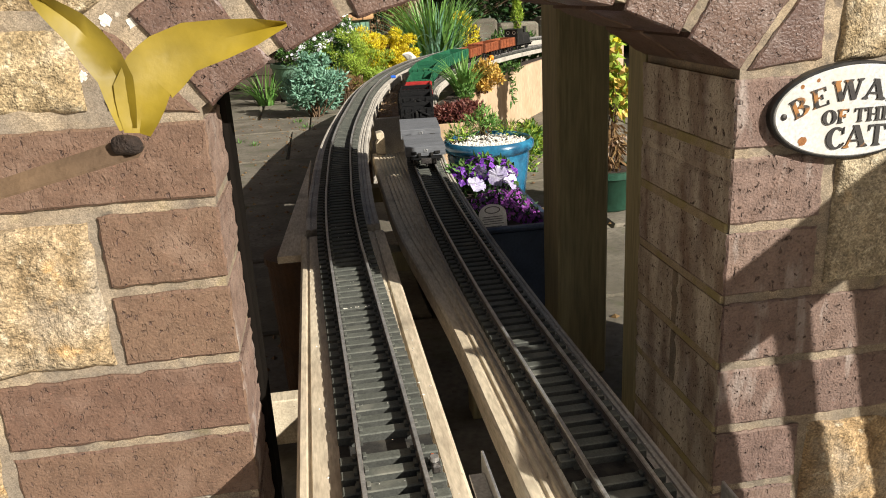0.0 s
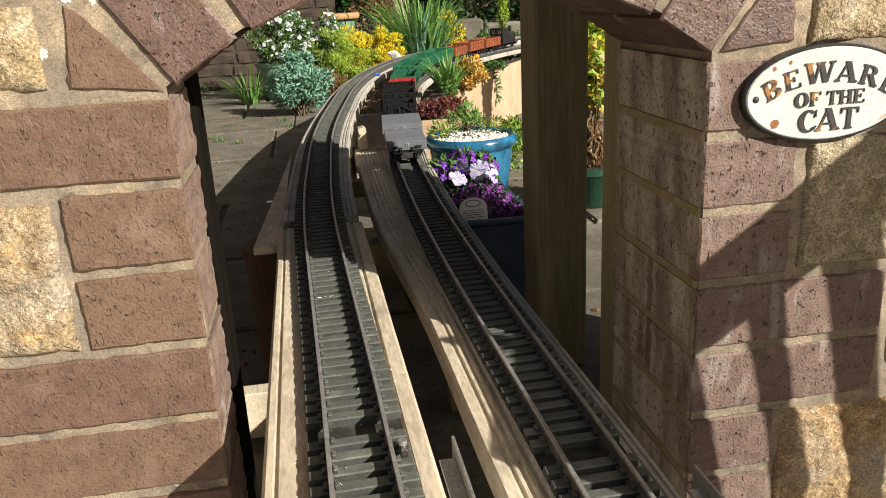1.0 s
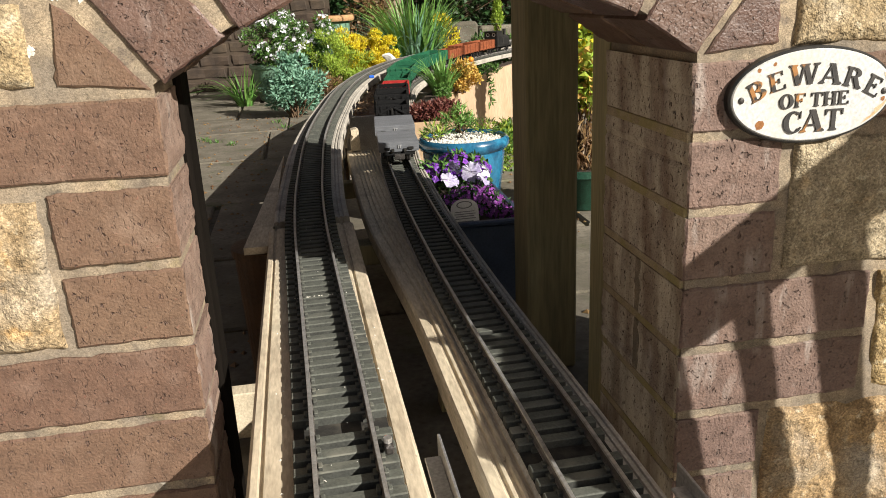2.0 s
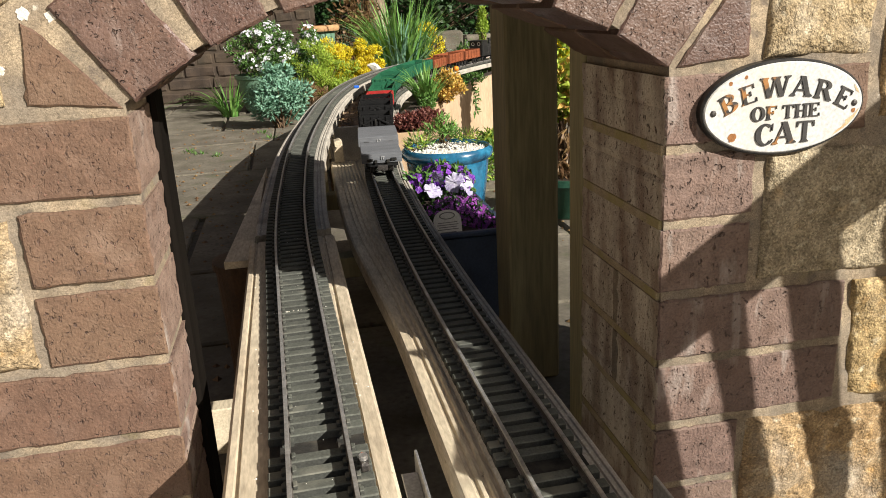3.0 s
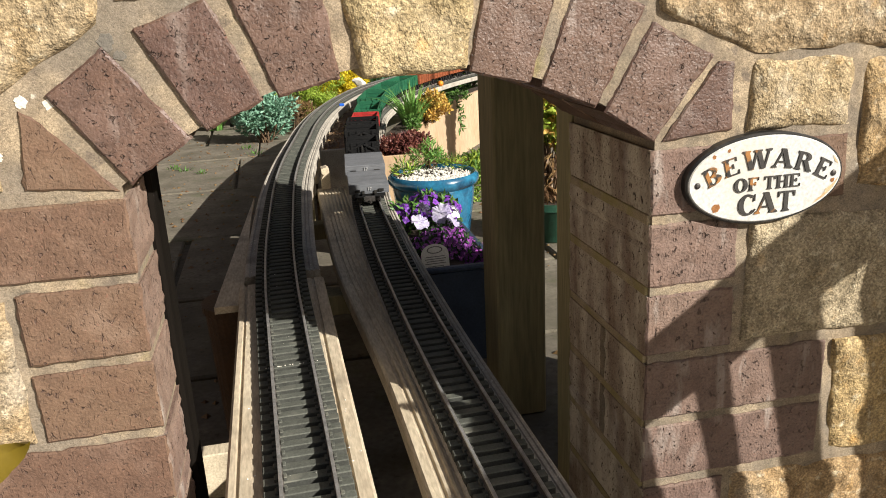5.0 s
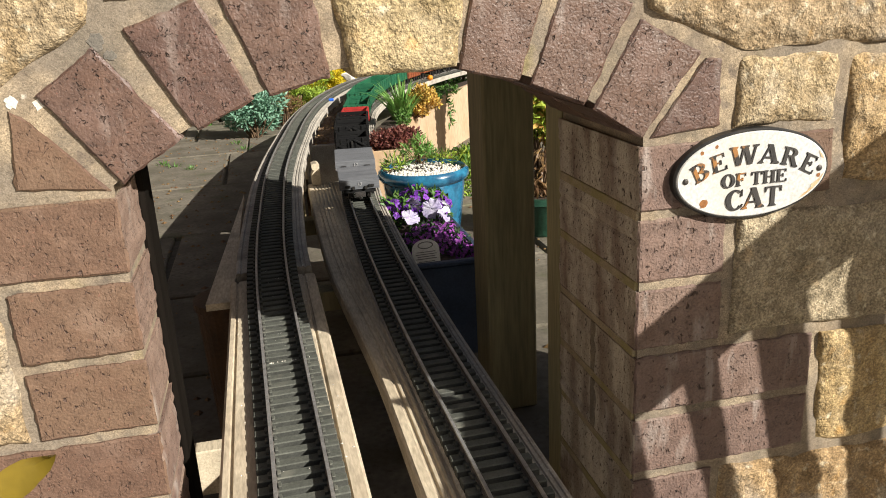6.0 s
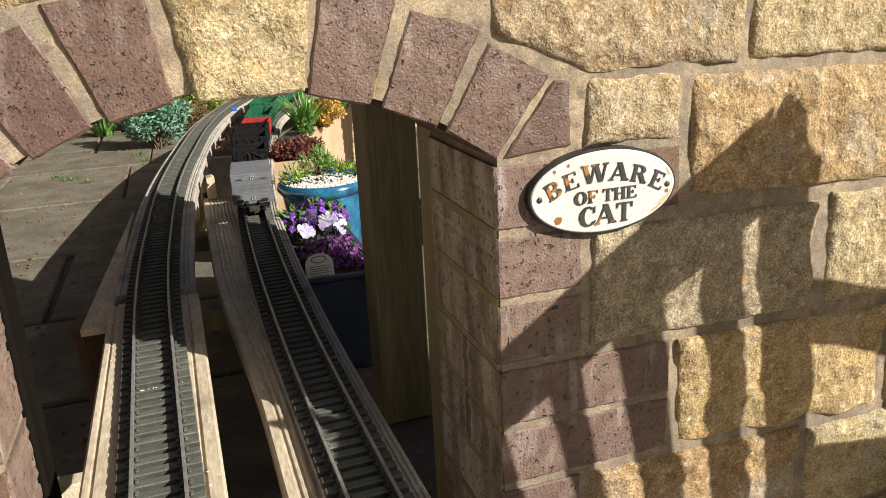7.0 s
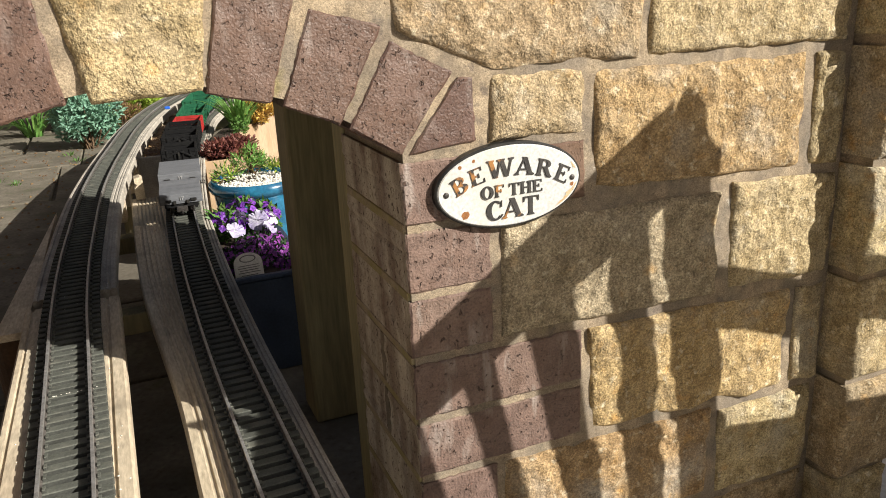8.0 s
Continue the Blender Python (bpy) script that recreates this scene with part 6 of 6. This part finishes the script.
for k in range(22):
    y = 2.004 + 0.055 * k
    x0 = min(lp, key=lambda p: abs(p[0].y - y))[0].x + 0.03
    x1 = min(rp, key=lambda p: abs(p[0].y - y))[0].x - 0.05
    for i in range(9):
        x = x0 + (x1 - x0) * i / 8
        vs.append((x, y, 0.679 + 0.007 * noise.noise(Vector((x * 14, y * 14, 3))) + 0.003 * noise.noise(Vector((x * 60, y * 60, 5)))))
    vs += [(x0, y, GROUND), (x1, y, GROUND)]
for k in range(21):
    a, b = 11 * k, 11 * k + 11
    fs += [(a + i, a + i + 1, b + i + 1, b + i) for i in range(8)] + [(a + 9, a, b, b + 9), (a + 8, a + 10, b + 10, b + 8)]
fs += [tuple(range(9)) + (10, 9), tuple(range(231 + 8, 231 - 1, -1)) + (240, 241)]
smooth(part("soil", (vs, fs), M_DRYSOIL, strip), 50)
wedge = thing("wedge_board", (0.16, 0.75, BED - 0.025), "grey wedge-shaped board beside the track bed", "board")
bm = bmesh.new()
ring = ((0.136, 0.50), (0.172, 0.50), (0.180, 0.64), (0.181, 1.0), (0.185, 1.25))
v0 = [bm.verts.new((x, y, BED - 0.004)) for x, y in ring]
v1 = [bm.verts.new((x, y, BED - 0.015)) for x, y in ring]
bm.faces.new(v0)
bm.faces.new(v1[::-1])
for i in range(5):
    bm.faces.new((v0[i], v1[i], v1[(i + 1) % 5], v0[(i + 1) % 5]))
part("board", bm, M_WOOD, wedge)
tub = thing("brown_tub", (0.15, 0.58, GROUND), "brown plastic tub tucked under the track boards", "tub")
bm = bmesh.new()
bmesh.ops.create_cone(bm, cap_ends=True, segments=28, radius1=0.045, radius2=0.055, depth=0.255, matrix=Matrix.Translation((0.165, 0.60, GROUND + 0.1275)))
part("body", bm, M_BROWNTUB, tub)
bm = bmesh.new()
bmesh.ops.create_cone(bm, cap_ends=True, segments=28, radius1=0.059, radius2=0.059, depth=0.012, matrix=Matrix.Translation((0.165, 0.60, GROUND + 0.262)))
part("rim", bm, M_BROWNTUB, tub)
for x0, x1, y1, z1, lab in ((0.3355, 0.3215, -0.084, 0.708, "short length of silver aluminium angle between the boards"), (0.5265, 0.514, -0.148, 0.690, "silver aluminium angle beside the second track")):
    angle = thing("aluminium_angle", (x0, -0.16, z1 - 0.05), lab, "bracket", "aluminium angles")
    part("web", boxed(x0, x0 + 0.0025, -0.3, y1, z1 - 0.04, z1, 0.0005), M_ALU, angle)
    part("flange", boxed(x1, x0 - 0.0002, -0.3, y1 - 0.016, z1 - 0.014, z1 - 0.0115, 0.0005), M_ALU, angle)
    part("support", boxed(x0 - 0.004, x0 + 0.02, -0.3, -0.2, GROUND, z1 - 0.041, 0.002), M_POST, angle, "dark timber support")
M_WIRE = mat("orange_red_wire", (0.42, 0.12, 0.05), (0.3, 0.08, 0.03), 0.5)
CX, CY = 0.2895, -0.126
clamp = thing("rail_clamp", (CX, CY, BED + 0.0105), "small metal rail clamp with an orange wire", "clamp")
part("clip", boxed(CX - 0.003, CX + 0.004, CY - 0.014, CY + 0.004, BED + 0.0107, BED + 0.018, 0.0012), M_WHEEL, clamp)
bm = bmesh.new()
bmesh.ops.create_cone(bm, cap_ends=True, segments=12, radius1=0.0034, radius2=0.0034, depth=0.004, matrix=Matrix.Translation((CX, CY - 0.006, BED + 0.0202)))
part("screw", bm, M_RAIL, clamp, "small metal screw")
part("wire", boxed(CX - 0.002, CX + 0.002, CY + 0.0042, CY + 0.010, BED + 0.0107, BED + 0.0155, 0.0012), M_WIRE, clamp, "orange-red wire end")
for x, y in ((0.556, 2.995), (0.712, 3.375), (0.738, 3.43)):
    clip = thing("blue_clip", (x, y, BED), "small blue plastic clip on the track bed", "clip", "blue clips")
    part("jaw", boxed(x - 0.012, x + 0.012, y - 0.008, y + 0.008, BED + 0.0005, BED + 0.012, 0.003), M_BLUECLIP, clip)
q, d = min(LINE, key=lambda p: abs(p[0].y - 4.06))
bx, by = q.x + d.y * 0.046, q.y - d.x * 0.046
bead = thing("orange_marker", (bx, by, LOW), "round orange lineside marker", "marker")
bm = bmesh.new()
bmesh.ops.create_uvsphere(bm, u_segments=16, v_segments=10, radius=0.0175, matrix=Matrix.Translation((bx, by, LOW + 0.0165)))
part("lens", bm, M_ORANGE, bead)
peb = thing("white_stone", (0.76, 4.0, 0.7), "white pointed stone behind the track", "stone")
bm = bmesh.new()
bmesh.ops.create_icosphere(bm, subdivisions=2, radius=0.034, matrix=Matrix.Translation((0.765, 4.08, 0.722)) @ Matrix.Rotation(0.5, 4, "Y") @ Matrix.Diagonal((1.5, 0.7, 0.75, 1)))
for v in bm.verts:
    v.co += Vector((noise.noise(v.co * 20), noise.noise(v.co * 23), noise.noise(v.co * 27))) * 0.015
part("rock", bm, M_WHITESTONE, peb)
part("plinth", boxed(0.72, 0.8, 4.04, 4.12, GROUND, 0.69, 0.004), M_POST, peb, "dark timber plinth")

# ballast dust and fallen bits on the boards and paving
drng = random.Random(77)
vs, fs = [], []


def crumb(x, y, z, s):
    k = len(vs)
    for d in ((1, 0, 0), (0, 1, 0), (-1, 0, 0), (0, -1, 0), (0, 0, 0.7)):
        vs.append((x + d[0] * s * drng.uniform(0.5, 1.3), y + d[1] * s * drng.uniform(0.5, 1.3), z + d[2] * s))
    fs.extend((k + i, k + (i + 1) % 4, k + 4) for i in range(4))


for _ in range(650):
    crumb(drng.uniform(-0.6, 0.2), 0.7 + 3.6 * drng.random(), GROUND, drng.uniform(0.002, 0.010))
for _ in range(160):
    crumb(drng.uniform(0.68, 1.3), drng.uniform(0.4, 2.2), GROUND, drng.uniform(0.003, 0.01))
for _ in range(260):
    y = drng.uniform(2.03, 3.0)
    crumb(drng.uniform(0.4, 0.45) + 0.13 * (y - 2.0) + 0.07 * (y - 2.0) ** 2, y, 0.683, drng.uniform(0.003, 0.008))
litter = tagged(part("leaf_litter", (vs, fs), M_DRY, None), "scattered brown crumbs and leaf litter on the paving", "litter", kind="stuff")

vs, fs = [], []
for line, bed, lo, hi in ((LEFT_LINE, BED, 0.043, 0.056), (LEFT_LINE, BED, -0.056, -0.043), (RIGHT_LINE, LOW, 0.043, 0.054)):
    for q, d in curve_points(line, 0.02):
        if -0.5 < q.y < 3.4 and drng.random() < 0.4:
            o, along = drng.uniform(lo, hi), drng.uniform(-0.01, 0.01)
            crumb(q.x + d.y * o + d.x * along, q.y - d.x * o + d.y * along, bed, drng.uniform(0.0006, 0.0016))
for q, d in curve_points(LEFT_LINE, 0.0208):
    if -0.45 < q.y < 0.6 and drng.random() < 0.4:
        for _ in range(2):
            crumb(q.x + drng.uniform(-0.02, 0.036), q.y + drng.uniform(-0.002, 0.002), BED + 0.0105, drng.uniform(0.0004, 0.0010))
for _ in range(20):                    # white flakes that stand in for sunlit board in the track joint
    u = drng.uniform(0, 1)
    crumb(0.212 + 0.066 * u, 0.2285 + 0.0025 * u + drng.uniform(-0.001, 0.001), BED + 0.0091, drng.uniform(0.0006, 0.0018))
grit = tagged(part("white_grit", (vs, fs), M_GRAVEL, None), "fine white grit scattered on the track boards", "grit", kind="stuff")
for x, y, seed in ((-0.27, 3.40, 91), (0.079, 3.86, 92), (0.119, 3.66, 93), (-0.21, 3.32, 94), (-0.12, 3.22, 95)):
    plant("paving_weed", (x, y, GROUND), "small green weed growing in a paving joint", (("leaves", blades(18, (x, y, GROUND), 0.035, 0.026, 0.004, seed, 1.0, 0.9), M_LEAF, ""),), group="paving weeds")

# ---- a sprig close to the path ----
sprig = thing("leafy_sprig", (0.05, -0.62, GROUND), "thin twig with yellow turning leaves", "plant")
for twig, radii in (([(-0.06, -0.60, GROUND), (-0.03, -0.6, 0.85), (0.06, -0.599, 1.01), (0.16, -0.5985, 1.066), (0.2149, -0.5986, 1.079)], (0.003, 0.002, 0.0004, 0.0002, 0.0011)),
                    ([(0.06, -0.599, 1.01), (0.15, -0.604, 1.085), (0.222, -0.602, 1.0975), (0.2320, -0.6005, 1.0988)], (0.0006, 0.0005, 0.0004, 0.0003))):
    tv, tf = [], []
    for p, r in zip(twig, radii):
        for i in range(6):
            a = 6.283 * i / 6
            tv.append((p[0] + r * math.cos(a), p[1] + r * math.sin(a) * 0.6, p[2] + r * math.sin(a) * 0.8))
    for k in range(len(twig) - 1):
        for i in range(6):
            j = (i + 1) % 6
            tf.append((6 * k + i, 6 * k + j, 6 * k + 6 + j, 6 * k + 6 + i))
    part("twig", (tv, tf), M_STEM, sprig)
bm = bmesh.new()
bmesh.ops.create_uvsphere(bm, u_segments=14, v_segments=9, radius=0.0011, matrix=Matrix.Translation((0.2146, -0.5988, 1.0792)) @ Matrix.Diagonal((1.15, 0.9, 0.85, 1)))
for v in bm.verts:
    v.co += Vector((noise.noise(v.co * 700), noise.noise(v.co * 800), noise.noise(v.co * 900))) * 0.0004
smooth(part("bud", bm, M_BUD, sprig, "dark brown bud"), 60)
for pts, w in ((((0.2149, -0.5986, 1.0805), (0.2145, -0.5983, 1.085), (0.2125, -0.5985, 1.0885), (0.2095, -0.5993, 1.0915)), 0.0021), (((0.2155, -0.5984, 1.080), (0.2165, -0.598, 1.084), (0.2195, -0.5968, 1.0865), (0.2285, -0.596, 1.0880)), 0.0036),
               (((0.2314, -0.6005, 1.0984), (0.2335, -0.6, 1.1008), (0.2356, -0.6, 1.1022), (0.2381, -0.6, 1.1032)), 0.0024)):
    lv, lf = [], []
    n = 10
    for i in range(n + 1):
        t = i / n * (len(pts) - 1)
        k = min(int(t), len(pts) - 2)
        a, b2 = Vector(pts[k]), Vector(pts[k + 1])
        c = a.lerp(b2, t - k)
        d = (b2 - a).normalized()
        side = d.cross(Vector((0.1, -1, 0.1))).normalized()
        ww = w * math.sin(math.pi * min(1, 0.08 + 0.92 * i / n)) ** 0.7 * 0.6 + 0.0002
        lv += [tuple(c - side * ww), tuple(c + Vector((0, 0.0008, 0))), tuple(c + side * ww)]
    for i in range(n):
        k = 3 * i
        lf += [(k, k + 1, k + 4, k + 3), (k + 1, k + 2, k + 5, k + 4)]
    smooth(part("leaf", (lv, lf), M_YELLOWLEAF, sprig), 60)
